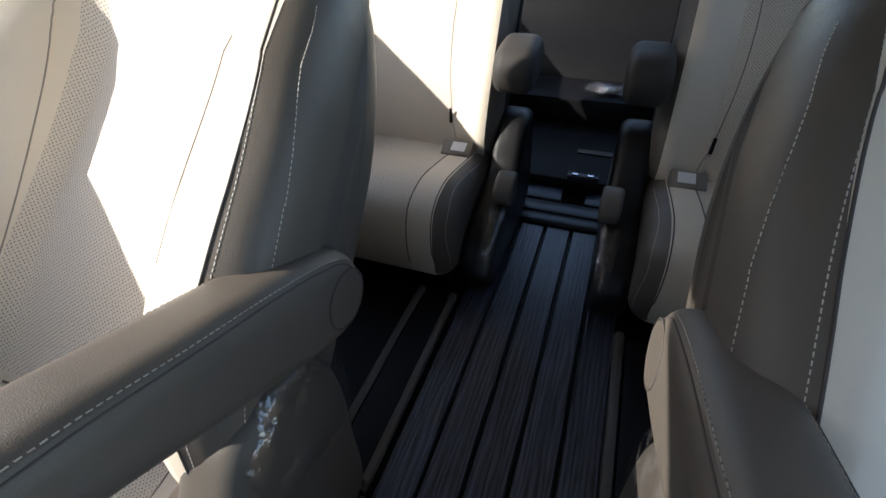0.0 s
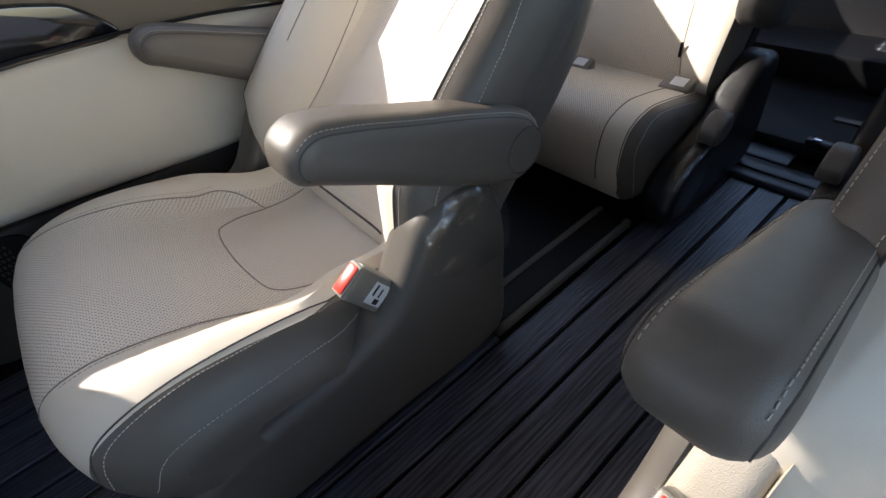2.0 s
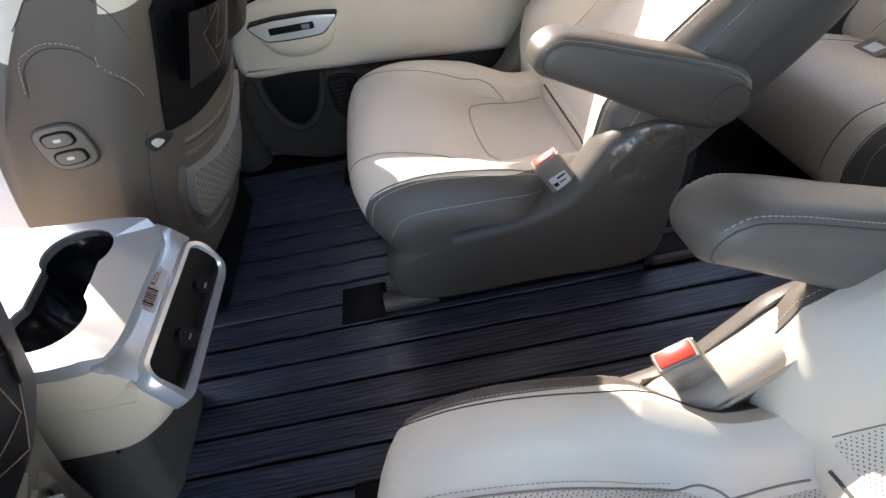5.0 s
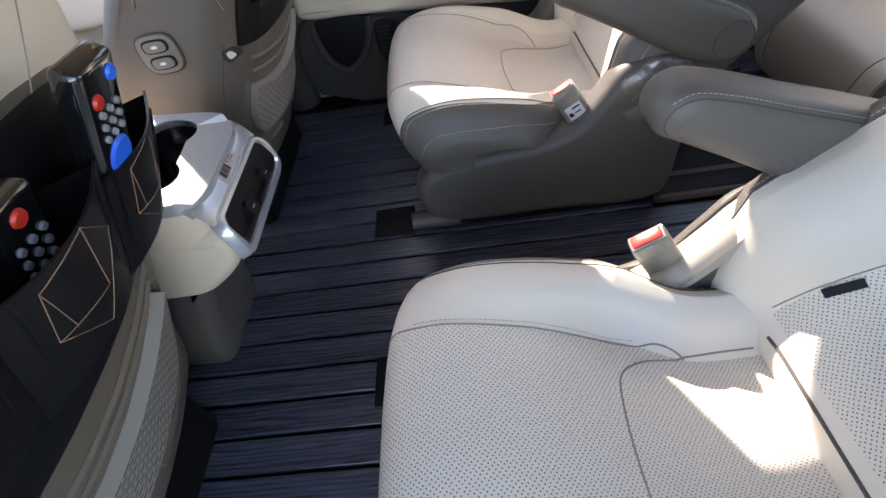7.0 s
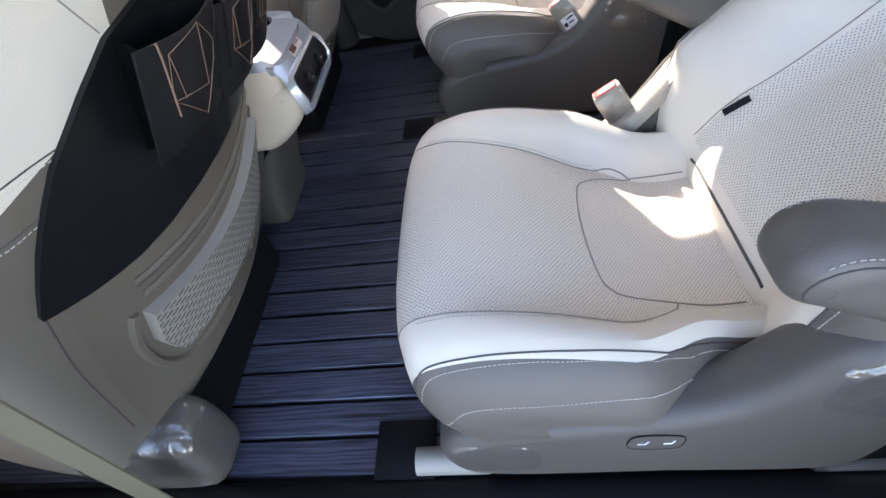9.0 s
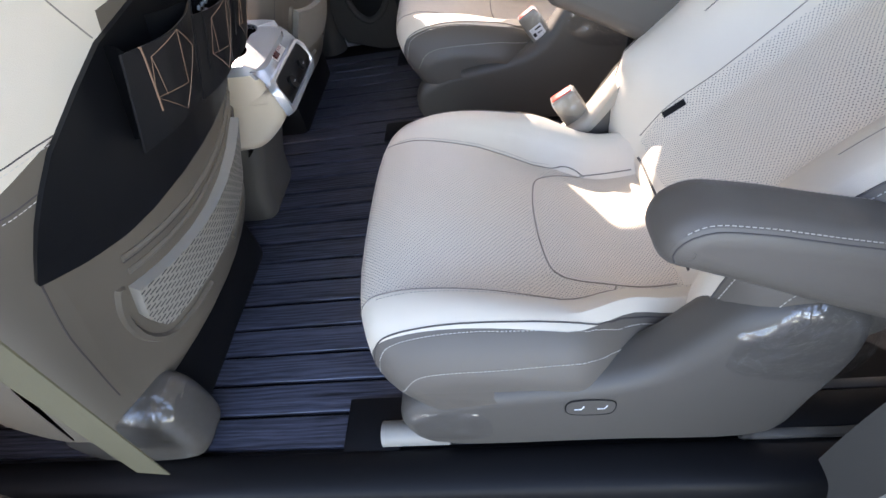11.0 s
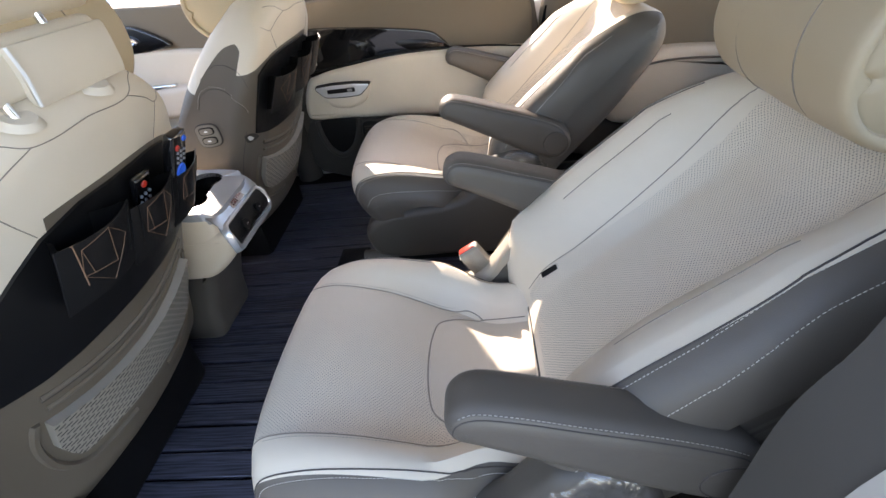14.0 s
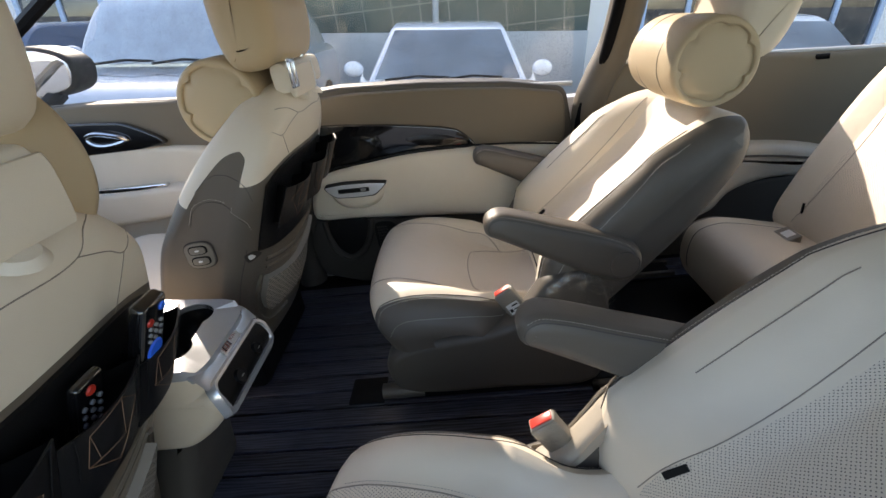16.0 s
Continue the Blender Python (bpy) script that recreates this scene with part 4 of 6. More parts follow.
def front_seat(cx, m, label):
    """A front seat seen from behind; m = 1: its outer side points to +x."""
    seat = thing("front_seat", label, "car seat", "front seats")

    def P(x, y, z):
        t = max(0.0, (z - 0.50) / 0.30)
        return Vector((cx + m * x * (1 - 0.20 * t * t), y - 0.05 * (x / 0.27) ** 2, z - 0.07 * (abs(x) / 0.27) ** 3 * t))
    o = curve([(-0.575, 0.13), (-0.515, 0.29), (-0.455, 0.43), (-0.405, 0.56), (-0.362, 0.68), (-0.345, 0.755), (-0.375, 0.803), (-0.44, 0.795), (-0.52, 0.71), (-0.60, 0.58), (-0.66, 0.46), (-0.70, 0.34), (-0.71, 0.22), (-0.65, 0.13)], 6)
    cuts = stations(-0.285, 0.315, 0.055 if m > 0 else 0.038, [-0.17, -0.12, -0.06, 0.0, 0.06, 0.12, 0.17, 0.21], 9)
    bm, keys = slab(o, cuts, P)
    tree = BVHTree.FromBMesh(bm)
    rearside = {i for i, p in enumerate(o) if p.x > -0.60 + (p.y - 0.13) * 0.30 and p.y < 0.78}

    high = {i for i, p in enumerate(o) if p.y > 0.650}
    high_out = {i for i, p in enumerate(o) if p.y > 0.600}

    def pick(x, i, c):
        if i in high or (i in high_out and x > 0.10):
            return "upper"
        if i not in rearside and abs(x) < 0.20:
            return "front"
        if abs(x) > 0.205 + (0.03 if x > 0 else 0):
            return "side_in" if x < 0 else "side_out"
        return "rear"
    g = split(bm, keys, pick)
    bm.free()
    back = part("backrest", g["upper"], BEIGE, seat, "beige leather upper back")
    part("rear_panel", g["rear"], TAUPE_SOFT, back, "taupe rear panel")
    for k in ("side_in", "side_out"):
        part("side_band", g[k], GREY if k == "side_in" else TAUPE_SOFT, back, "grey leather side" if k == "side_in" else "taupe leather side")
    if "front" in g:
        part("back_insert", g["front"], BEIGE_PERF, back, "perforated beige front")
    def L(x, y, z):
        return Vector((cx + m * x, y, z))
    for sx in (-0.27, 0.30):
        for row in (((-0.595, 0.55), (-0.574, 0.586), (-0.545, 0.598), (-0.516, 0.591), (-0.473, 0.549), (-0.455, 0.51)),):
            seam(tree, [L(sx, y, z) for y, z in row], back, 0.0008)
            stitching(tree, [L(sx, y, z + 0.006) for y, z in row], back)
        seam(tree, [L(sx, y, z) for y, z in ((-0.56, 0.625), (-0.53, 0.65), (-0.511, 0.654), (-0.48, 0.648), (-0.451, 0.632), (-0.437, 0.59))], back, 0.0008)
    for z in (0.598, 0.553):
        row = [L(0.195, -0.42, z - 0.006), L(0.235, -0.43, z - 0.002), L(0.28, -0.46, z + 0.006), L(0.31, -0.50, z + 0.012)]
        seam(tree, row, back, 0.0008)
        stitching(tree, [q + Vector((0, 0, -0.006)) for q in row], back)
    for sx in (-0.27, 0.275):
        seam(tree, [L(sx, y, z) for y, z in ((-0.485, 0.475), (-0.53, 0.393), (-0.56, 0.30), (-0.585, 0.215))], back, 0.0012)
    # seams over the shoulders
    for sx in (-1, 1):
        for row in (((0.0, -0.345, 0.742), (0.093, -0.353, 0.739), (0.125, -0.362, 0.756), (0.16, -0.38, 0.762)), ((0.093, -0.353, 0.739), (0.14, -0.365, 0.722), (0.171, -0.373, 0.706), (0.20, -0.39, 0.72)), ((0.171, -0.373, 0.706), (0.148, -0.38, 0.67), (0.125, -0.382, 0.635))):
            seam(tree, [L(sx * q[0], q[1], q[2]) for q in row], back, 0.0008, SEAM_BEIGE)
    # map pocket on the lower rear
    xs = [cx + m * (-0.197 + 0.394 * k / 40) for k in range(41)]

    def u(x):
        return (x - cx) * m
    part("mesh_pocket", draped(tree, xs, lambda x: 0.238 + 0.024 * (u(x) / 0.197) ** 2 + 0.05 * max(0.0, (abs(u(x)) - 0.165) / 0.032) ** 2, lambda x: 0.335 + 0.036 * (u(x) / 0.197) ** 2, 0.0, 0.016), SLOTTED, back, "slotted map pocket panel")
    for dz, rr in ((0.006, 0.005), (0.030, 0.0035), (0.036, 0.005)):
        seam(tree, [P(q, -0.45, 0.342 + dz + 0.036 * (q / 0.197) ** 2) for q in (-0.20, -0.15, -0.08, 0.0, 0.08, 0.15, 0.20)], back, rr, SEAM if rr < 0.004 else TAUPE_SOFT, "pocket_edge")
    for sx in (-1, 1):
        seam(tree, [P(sx * q, -0.5, z) for q, z in ((0.203, 0.392), (0.214, 0.35), (0.216, 0.30), (0.206, 0.25), (0.18, 0.212), (0.13, 0.195), (0.05, 0.188))], back, 0.007, TAUPE_SOFT, "panel_edge")
    # organiser hung over the back
    org = thing("seat_organiser", "black leather seat-back organiser with three stitched pockets", "organiser", "seat-back organisers")
    xs = [cx + m * (-0.235 + 0.510 * k / 52) for k in range(53)]

    def low_edge(x):
        return 0.440 + ramp(abs(u(x)), ((0.13, 0.0), (0.18, 0.005), (0.23, 0.018), (0.275, 0.036)))

    def top_edge(x):
        if u(x) < 0:
            return 0.652 - 0.05 * (u(x) / 0.25) ** 4
        return 0.652 - ramp(u(x), ((0.06, 0.0), (0.127, 0.014), (0.167, 0.036), (0.215, 0.068), (0.24, 0.097), (0.26, 0.128), (0.275, 0.172)))
    part("backing", draped(tree, xs, low_edge, top_edge, 0.0, 0.005), BLACK_LEATHER, org, "black leather backing sheet")
    stitching(tree, [Vector((x, -0.3, low_edge(x) + 0.007)) for x in xs[::2]], org, r=0.0007)
    for i in range(3):
        a, b = 0.153 - 0.125 * i, 0.153 - 0.125 * (i + 1)
        z0, z1 = 0.532 - 0.012 * i, 0.632 - 0.016 * i
        bm = bmesh.new()
        cols = []
        for k in range(9):
            x = a + (b - a) * k / 8
            bulge = 0.040 + 0.012 * math.sin(math.pi * k / 8)
            col = []
            for r in range(7):
                z = z0 + (z1 - z0) * r / 6 - 0.006 * math.sin(math.pi * k / 8) * r / 6
                q = tree.ray_cast(Vector((cx + m * x, 0.0, z)), Vector((0, -1, 0)))[0]
                out = 0.86 + 0.14 * r / 6
                col.append((q + Vector((0, bulge * out + 0.004, 0)), q + Vector((0, bulge * out + 0.0015, 0))))
            cols.append([(bm.verts.new(p), bm.verts.new(w)) for p, w in col])
        for c0, c1 in zip(cols, cols[1:]):
            for r in range(6):
                for s in (0, 1):
                    bm.faces.new((c0[r][s], c1[r][s], c1[r + 1][s], c0[r + 1][s]))
            for r in (0, 6):
                bm.faces.new((c0[r][0], c1[r][0], c1[r][1], c0[r][1]))
        for c in (cols[0], cols[-1]):
            for r in range(6):
                bm.faces.new((c[r][0], c[r + 1][0], c[r + 1][1], c[r][1]))
        ptree = BVHTree.FromBMesh(bm)
        # side gussets back to the sheet
        for x in (a, b):
            gb = bmesh.new()
            rows_ = []
            for r in range(7):
                z = z0 + (z1 - z0) * r / 6
                q = tree.ray_cast(Vector((cx + m * (x - 0.03 if x == a else x + 0.03), 0.0, z)), Vector((0, -1, 0)))[0]
                f = ptree.find_nearest(Vector((cx + m * x, q.y + 0.05, z)))[0]
                rows_.append([gb.verts.new(v) for v in (q, q.lerp(f, 0.5) + Vector((-m * 0.006 * (1 if x == a else -1), 0, 0)), f)])
            for r0, r1 in zip(rows_, rows_[1:]):
                for k in range(2):
                    gb.faces.new((r0[k], r0[k + 1], r1[k + 1], r1[k]))
            bmesh.ops.solidify(gb, geom=gb.faces[:], thickness=0.0015)
            part("gusset", gb, BLACK_LEATHER, org, "folded side of a pocket")
        pk = part("pocket", bm, BLACK_LEATHER, org, "black pocket with copper thread pattern")
        xm, wd, zm = (a + b) / 2, abs(a - b) * 0.38, (z0 + z1) / 2

        def D(px, pz):
            return Vector((cx + m * (xm + px * wd), 0.0, zm + pz * 0.046))
        top_, left_, low_, right_, far_, mid_ = (-0.1, 0.9), (-0.85, 0.25), (-0.1, -0.9), (0.8, -0.1), (0.75, 0.75), (-0.3, -0.35)
        for ln in ((top_, left_), (left_, low_), (low_, right_), (right_, far_), (far_, top_), (top_, mid_), (mid_, right_), (far_, (0.5, -0.2))):
            pts = []
            for k in range(9):
                q = D(*ln[0]).lerp(D(*ln[1]), k / 8)
                h = ptree.ray_cast(q, Vector((0, -1, 0)))[0]
                if h:
                    pts.append(h + Vector((0, 0.0005, 0)))
            if len(pts) > 2:
                part("thread", tube(pts, 0.0004, 5), COPPER, pk, "copper-coloured thread line")
        for x in (a, b):
            e = [ptree.find_nearest(Vector((cx + m * x, -0.3, z0 + (z1 - z0) * r / 6)))[0] for r in range(7)]
            part("pocket_hem", tube([p + Vector((0, 0.001, 0)) for p in e], 0.0010, 6), COPPER if i == 0 and x == a else BLACK_LEATHER, pk, "stitched hem")
    # headrest, posts
    hy = -0.395
    dz = 0.022 if m > 0 else 0.014
    fwd = 0.0 if m > 0 else 0.022
    bm = slab([q + Vector((0, dz)) for q in curve([(hy - 0.045 - fwd * 0.6, 0.835), (hy - 0.06 - fwd, 0.93), (hy - 0.045 - fwd, 1.02), (hy + 0.0, 1.045), (hy + 0.04, 1.01), (hy + 0.055, 0.93), (hy + 0.035, 0.845), (hy - 0.005, 0.825)], 6)], stations(-0.165, 0.165, 0.045, [-0.06, 0, 0.06]), lambda x, y, z: Vector((cx + m * x, y, z)))[0]
    hr = part("headrest", bm, TAN if m < 0 else BEIGE, seat, "leather headrest")
    for sx in (-1, 1):
        part("headrest_post", tube([(cx + m * 0.0225 + sx * 0.0615, -0.356, 0.764), (cx + m * 0.0225 + sx * 0.0615, -0.375, 0.88)], 0.006, 12), CHROME, seat, "chrome headrest post")
        b = bmesh.new()
        bmesh.ops.create_cone(b, cap_ends=True, segments=24, radius1=0.025, radius2=0.018, depth=0.008)
        bmesh.ops.rotate(b, cent=(0, 0, 0), matrix=Matrix.Rotation(radians(-28), 3, "X"), verts=b.verts)
        for v in b.verts:
            v.co = v.co + (tree.find_nearest(Vector((cx + m * 0.0225 + sx * 0.0615, -0.352, 0.77)))[0] + Vector((0, 0.001, 0.001)))
        part("post_collar", b, BEIGE, seat, "beige plastic post collar")
    flap = slab(curve([(-0.385, 0.790), (-0.390, 0.815), (-0.386, 0.845), (-0.358, 0.845), (-0.350, 0.815), (-0.356, 0.785)], 4), stations(-0.105, 0.165, 0.004), lambda x, y, z: Vector((cx + m * x, y, z)))[0]
    part("pillow_strap", flap, BEIGE, seat, "beige strap flap round the posts")
    tongue = slab(curve([(-0.352, 0.776), (-0.356, 0.80), (-0.354, 0.836), (-0.344, 0.838), (-0.340, 0.806), (-0.344, 0.772)], 4), stations(-0.104, 0.058, 0.003), lambda x, y, z: Vector((cx + m * x, y, z)))[0]
    tg = part("strap_tongue", tongue, BEIGE, seat, "beige tongue of the strap")
    part("edge_piping", tube([(cx + m * 0.059, -0.342, 0.774), (cx + m * 0.059, -0.338, 0.806), (cx + m * 0.059, -0.342, 0.838)], 0.0022, 6), PALE, tg, "pale strap edge")
    if m < 0:
        sb = bmesh.new()
        for x0, x1, z0, z1 in ((-0.135, -0.098, 0.795, 0.803), (-0.135, -0.098, 0.847, 0.855), (-0.135, -0.127, 0.795, 0.855), (-0.106, -0.098, 0.795, 0.855)):
            bb = box(*sorted((cx + m * x0, cx + m * x1)), -0.338, -0.331, z0, z1, 0.002)
            me = bpy.data.meshes.new("loop_side")
            bb.to_mesh(me)
            bb.free()
            sb.from_mesh(me)
            bpy.data.meshes.remove(me)
        part("strap_buckle", sb, CHROME, seat, "chrome slider of the pillow strap")
    # cushion and foot
    part("seat_cushion", slab(curve([(-1.18, 0.20), (-1.20, 0.29), (-1.12, 0.34), (-0.9, 0.32), (-0.68, 0.28), (-0.64, 0.22), (-0.7, 0.15), (-1.0, 0.14)], 5), stations(-0.27, 0.27, 0.05), lambda x, y, z: Vector((cx + m * x, y, z)))[0], BEIGE, seat, "beige leather cushion")
    for sx in (1,) if m > 0 else ():
        fo = curve([(-0.76, 0.01), (-0.78, 0.10), (-0.70, 0.165), (-0.60, 0.185), (-0.555, 0.16), (-0.545, 0.10), (-0.57, 0.01)], 5)
        x0, x1 = sorted((sx * 0.20, sx * 0.295))
        part("hinge_cover", slab(fo, stations(x0, x1, 0.028), lambda x, y, z: Vector((cx + m * x, y, z)))[0], TAUPE, seat, "taupe plastic hinge cover")
        part("plastic_film", slab(inset(fo, -0.0025), stations(x0 - 0.002, x1 + 0.002, 0.028), lambda x, y, z: Vector((cx + m * x, y, z)))[0], FILM, seat, "clear protective film")
    part("seat_base", box(cx - 0.2, cx + 0.2, -1.1, -0.60, 0.0, 0.17, 0.02), BLACK, seat, "black seat base")
    return seat, tree


COPPER = mat("copper_thread", (0.24, 0.145, 0.095), 0.6)
RED_PRINT = mat("red_print", (0.25, 0.05, 0.03), 0.6)
seat_r, tree_r = front_seat(0.45, 1, "beige and taupe front seat with an organiser on its back")
seat_l, tree_l = front_seat(-0.45, -1, "front passenger seat with grey side and neck pillow")
neck_pillow(-0.45, -1, -0.512, 0.780, 0.095)
neck_pillow(0.45, 1, -0.475, 0.815, 0.105, 0.185, True)
# switches in the shoulder of the passenger seat, and a charging port
pan = thing("shoulder_switch", "oval two-button seat switch on the grey seat side", "switch")
pan.location = (0, 0, 0)


def on_side(x, y, z, lift):
    co, nrm, _, _ = tree_l.ray_cast(Vector((0.0, y, z)), Vector((-1, 0, 0)))
    if co is None:
        co, nrm, _, _ = tree_l.find_nearest(Vector((x, y, z)))
    return co + Vector((lift, 0, 0)), nrm


def side_patch(y0, y1, z0, z1, lift, bev, material, parent, label, name="plate"):
    """A rounded plate laid on the seat side, following its curve."""
    bm = bmesh.new()
    rings = []
    for f, h in ((1.0, -0.002), (1.0, lift * 0.6), (0.96, lift), (0.6, lift), (0.25, lift)):
        ring = []
        for k in range(32):
            a = 2 * math.pi * k / 32
            ca, sa = math.cos(a), math.sin(a)
            q = Vector((-0.15, (y0 + y1) / 2 + f * (y1 - y0) / 2 * math.copysign(abs(ca) ** 0.6, ca), (z0 + z1) / 2 + f * (z1 - z0) / 2 * math.copysign(abs(sa) ** 0.6, sa)))
            ring.append(bm.verts.new(on_side(q.x, q.y, q.z, h)[0]))
        rings.append(ring)
    for a, b in zip(rings, rings[1:]):
        for k in range(32):
            bm.faces.new((a[k], a[(k + 1) % 32], b[(k + 1) % 32], b[k]))
    bm.faces.new(rings[-1])
    return part(name, bm, material, parent, label)


side_patch(-0.630, -0.564, 0.445, 0.513, 0.003, 0.002, SEAM, pan, "dark joint round the bezel", "joint")
side_patch(-0.628, -0.566, 0.447, 0.511, 0.0045, 0.002, BUCKLE, pan, "grey bezel", "bezel")
for zc in (0.4925, 0.4655):
    side_patch(-0.618, -0.576, zc - 0.0112, zc + 0.0112, 0.0062, 0.003, BLACK, pan, "dark edge of a button", "button_edge")
    bt = side_patch(-0.615, -0.579, zc - 0.0088, zc + 0.0088, 0.0078, 0.003, BUCKLE, pan, "rocker button", "button")
    side_patch(-0.602, -0.592, zc - 0.0025, zc + 0.0025, 0.0084, 0.001, PALE, bt, "pale symbol", "symbol")
port = thing("charging_port", "small charging port with a lit edge beside the pocket", "socket")
side_patch(-0.500, -0.482, 0.440, 0.467, 0.002, 0.002, DARK_TAUPE, port, "dark bezel", "bezel")
side_patch(-0.494, -0.487, 0.446, 0.461, 0.0035, 0.001, PALE, port, "pale socket tongue", "socket")


# ---- remote controls in the organiser ----
def remote(label, cx, y0, z0, w, d, h, lean, buttons):
    t = thing("remote_control", label, "remote control", "remote controls")
    M = Matrix.Translation((cx, y0, z0)) @ Matrix.Rotation(-lean, 4, "X")
    bm = box(-w / 2, w / 2, -d / 2, d / 2, 0, h, min(w, d) * 0.3, 3)
    bmesh.ops.transform(bm, matrix=M, verts=bm.verts)
    part("body", bm, GLOSS_BLACK, t, "glossy black case")
    for x, z, r, mt in buttons:
        bm = bmesh.new()
        bmesh.ops.create_cone(bm, cap_ends=True, segments=20, radius1=r, radius2=r * 0.85, depth=0.0022)
        bmesh.ops.transform(bm, matrix=M @ Matrix.Translation((x * w / 2, d / 2 + 0.001, z * h)) @ Matrix.Rotation(-math.pi / 2, 4, "X"), verts=bm.verts)
        part("button", bm, mt, t)
    return t


KEYGREY = mat("grey_key", (0.22, 0.23, 0.24), 0.5)
keys1 = [(0.45, 0.86, 0.0052, RED), (-0.5, 0.92, 0.0055, BLUE), (-0.1, 0.57, 0.0145, BLUE)]
for r in range(3):
    for c in range(3):
        keys1.append((-0.5 + 0.45 * c, 0.80 - 0.055 * r, 0.0026, KEYGREY))
remote("black remote control with red and blue buttons in the pocket", 0.328, -0.400, 0.520, 0.044, 0.018, 0.165, radians(25), keys1)
keys2 = [(0.1, 0.90, 0.006, RED)]
for r in range(4):
    for c in range(3):
        keys2.append((-0.6 + 0.6 * c, 0.76 - 0.085 * r, 0.0030, KEYGREY))
remote("small black remote control with grey keys in the pocket", 0.410, -0.410, 0.518, 0.036, 0.012, 0.130, radians(24), keys2)


# ---- centre console ----
con = thing("centre_console", "beige console with a satin chrome cup holder top", "console", at=(0.0, -0.012, -0.012))
X0, X1 = -0.078, 0.148


def CP(x, u, v):
    return Vector((x, u, v))


lower = curve([(-1.2, 0.0), (-1.0, 0.0), (-0.8, 0.0), (-0.68, 0.0), (-0.605, 0.005), (-0.585, 0.10), (-0.55, 0.20), (-0.535, 0.250), (-0.60, 0.262), (-0.72, 0.262), (-0.85, 0.262), (-1.0, 0.262), (-1.2, 0.26), (-1.22, 0.13)], 3)
part("base", slab(lower, stations(X0 + 0.012, X1 - 0.012, 0.03), CP)[0], TAUPE, con, "taupe lower console")
upper = curve([(-1.2, 0.235), (-1.0, 0.234), (-0.8, 0.233), (-0.66, 0.232), (-0.58, 0.231), (-0.535, 0.235), (-0.49, 0.262), (-0.452, 0.300), (-0.440, 0.335), (-0.455, 0.362), (-0.478, 0.366), (-0.54, 0.367), (-0.66, 0.368), (-0.72, 0.37), (-0.735, 0.42), (-0.8, 0.425), (-1.0, 0.43), (-1.2, 0.43), (-1.22, 0.33)], 4)
part("body", slab(upper, stations(X0, X1, 0.022), CP)[0], CONSOLE, con, "beige leather console body")
# chrome top with two joined cup wells
slope = 0.11


def top_z(y):
    return 0.424 - (y + 0.47) * slope - (0.012 if y > -0.478 else 0)


out_loop = [Vector(p) for p in curve([(X0 + 0.002, -0.485), (X0 + 0.02, -0.464), (0.035, -0.458), (X1 - 0.02, -0.464), (X1 - 0.002, -0.485), (X1 - 0.002, -0.62), (X1 - 0.002, -0.72), (0.035, -0.73), (X0 + 0.002, -0.72), (X0 + 0.002, -0.62)], 5)]
c1, c2, cr = Vector((-0.022, -0.545)), Vector((0.085, -0.535)), 0.040
in_loop = []
ang = math.atan2((c2 - c1).y, (c2 - c1).x)
for k in range(21):
    a = ang + math.radians(50) + math.radians(260) * k / 20
    in_loop.append(c1 + Vector((math.cos(a), math.sin(a))) * cr)
for k in range(21):
    a = ang + math.radians(230) + math.radians(260) * k / 20
    in_loop.append(c2 + Vector((math.cos(a), math.sin(a))) * cr)
bm = bmesh.new()
eds = []
for loop in (out_loop, in_loop):
    vs = [bm.verts.new((p.x, p.y, top_z(p.y))) for p in loop]
    eds += [bm.edges.new((a, b)) for a, b in zip(vs, vs[1:] + vs[:1])]
    low = [bm.verts.new((p.x, p.y, top_z(p.y) - (0.02 if loop is out_loop else 0.012))) for p in loop]
    for i in range(len(vs)):
        j = (i + 1) % len(vs)
        bm.faces.new((vs[i], vs[j], low[j], low[i]))
bmesh.ops.triangle_fill(bm, edges=eds, use_beauty=True)
tp = part("top_plate", bm, SILVER, con, "satin chrome top plate")
bm = bmesh.new()
a = [bm.verts.new((p.x, p.y, top_z(p.y) - 0.003)) for p in in_loop]
b = [bm.verts.new((p.x, p.y, 0.373)) for p in in_loop]
for i in range(len(a)):
    j = (i + 1) % len(a)
    bm.faces.new((a[i], a[j], b[j], b[i]))
bm.faces.new(b)
part("cup_well", bm, GLOSS_BLACK, con, "glossy black cup wells")
bm = bmesh.new()
mid = Vector((0.035, -0.59))
rims = [[bm.verts.new((p.x + (mid.x - p.x) * 0.012, p.y + (mid.y - p.y) * 0.012, zz(p.y))) for p in out_loop] for zz in (lambda y: top_z(y) - 0.012, lambda y: 0.350)]
for i in range(len(out_loop)):
    j = (i + 1) % len(out_loop)
    bm.faces.new((rims[0][i], rims[0][j], rims[1][j], rims[1][i]))
part("collar", bm, CONSOLE, con, "beige collar under the top plate")
# rear face: black panel, chrome loop, sockets
ry = [(-0.474, 0.412), (-0.447, 0.372), (-0.432, 0.340), (-0.434, 0.312)]


def rear_face(u, v, lift):
    """u across the console, v down the rear face from 0 to 1."""
    t = v * 3
    i = min(2, int(t))
    f = t - i
    y = ry[i][0] * (1 - f) + ry[i + 1][0] * f
    z = ry[i][1] * (1 - f) + ry[i + 1][1] * f
    return Vector((X0 + (X1 - X0) * u, y + lift, z + lift * 0.35))


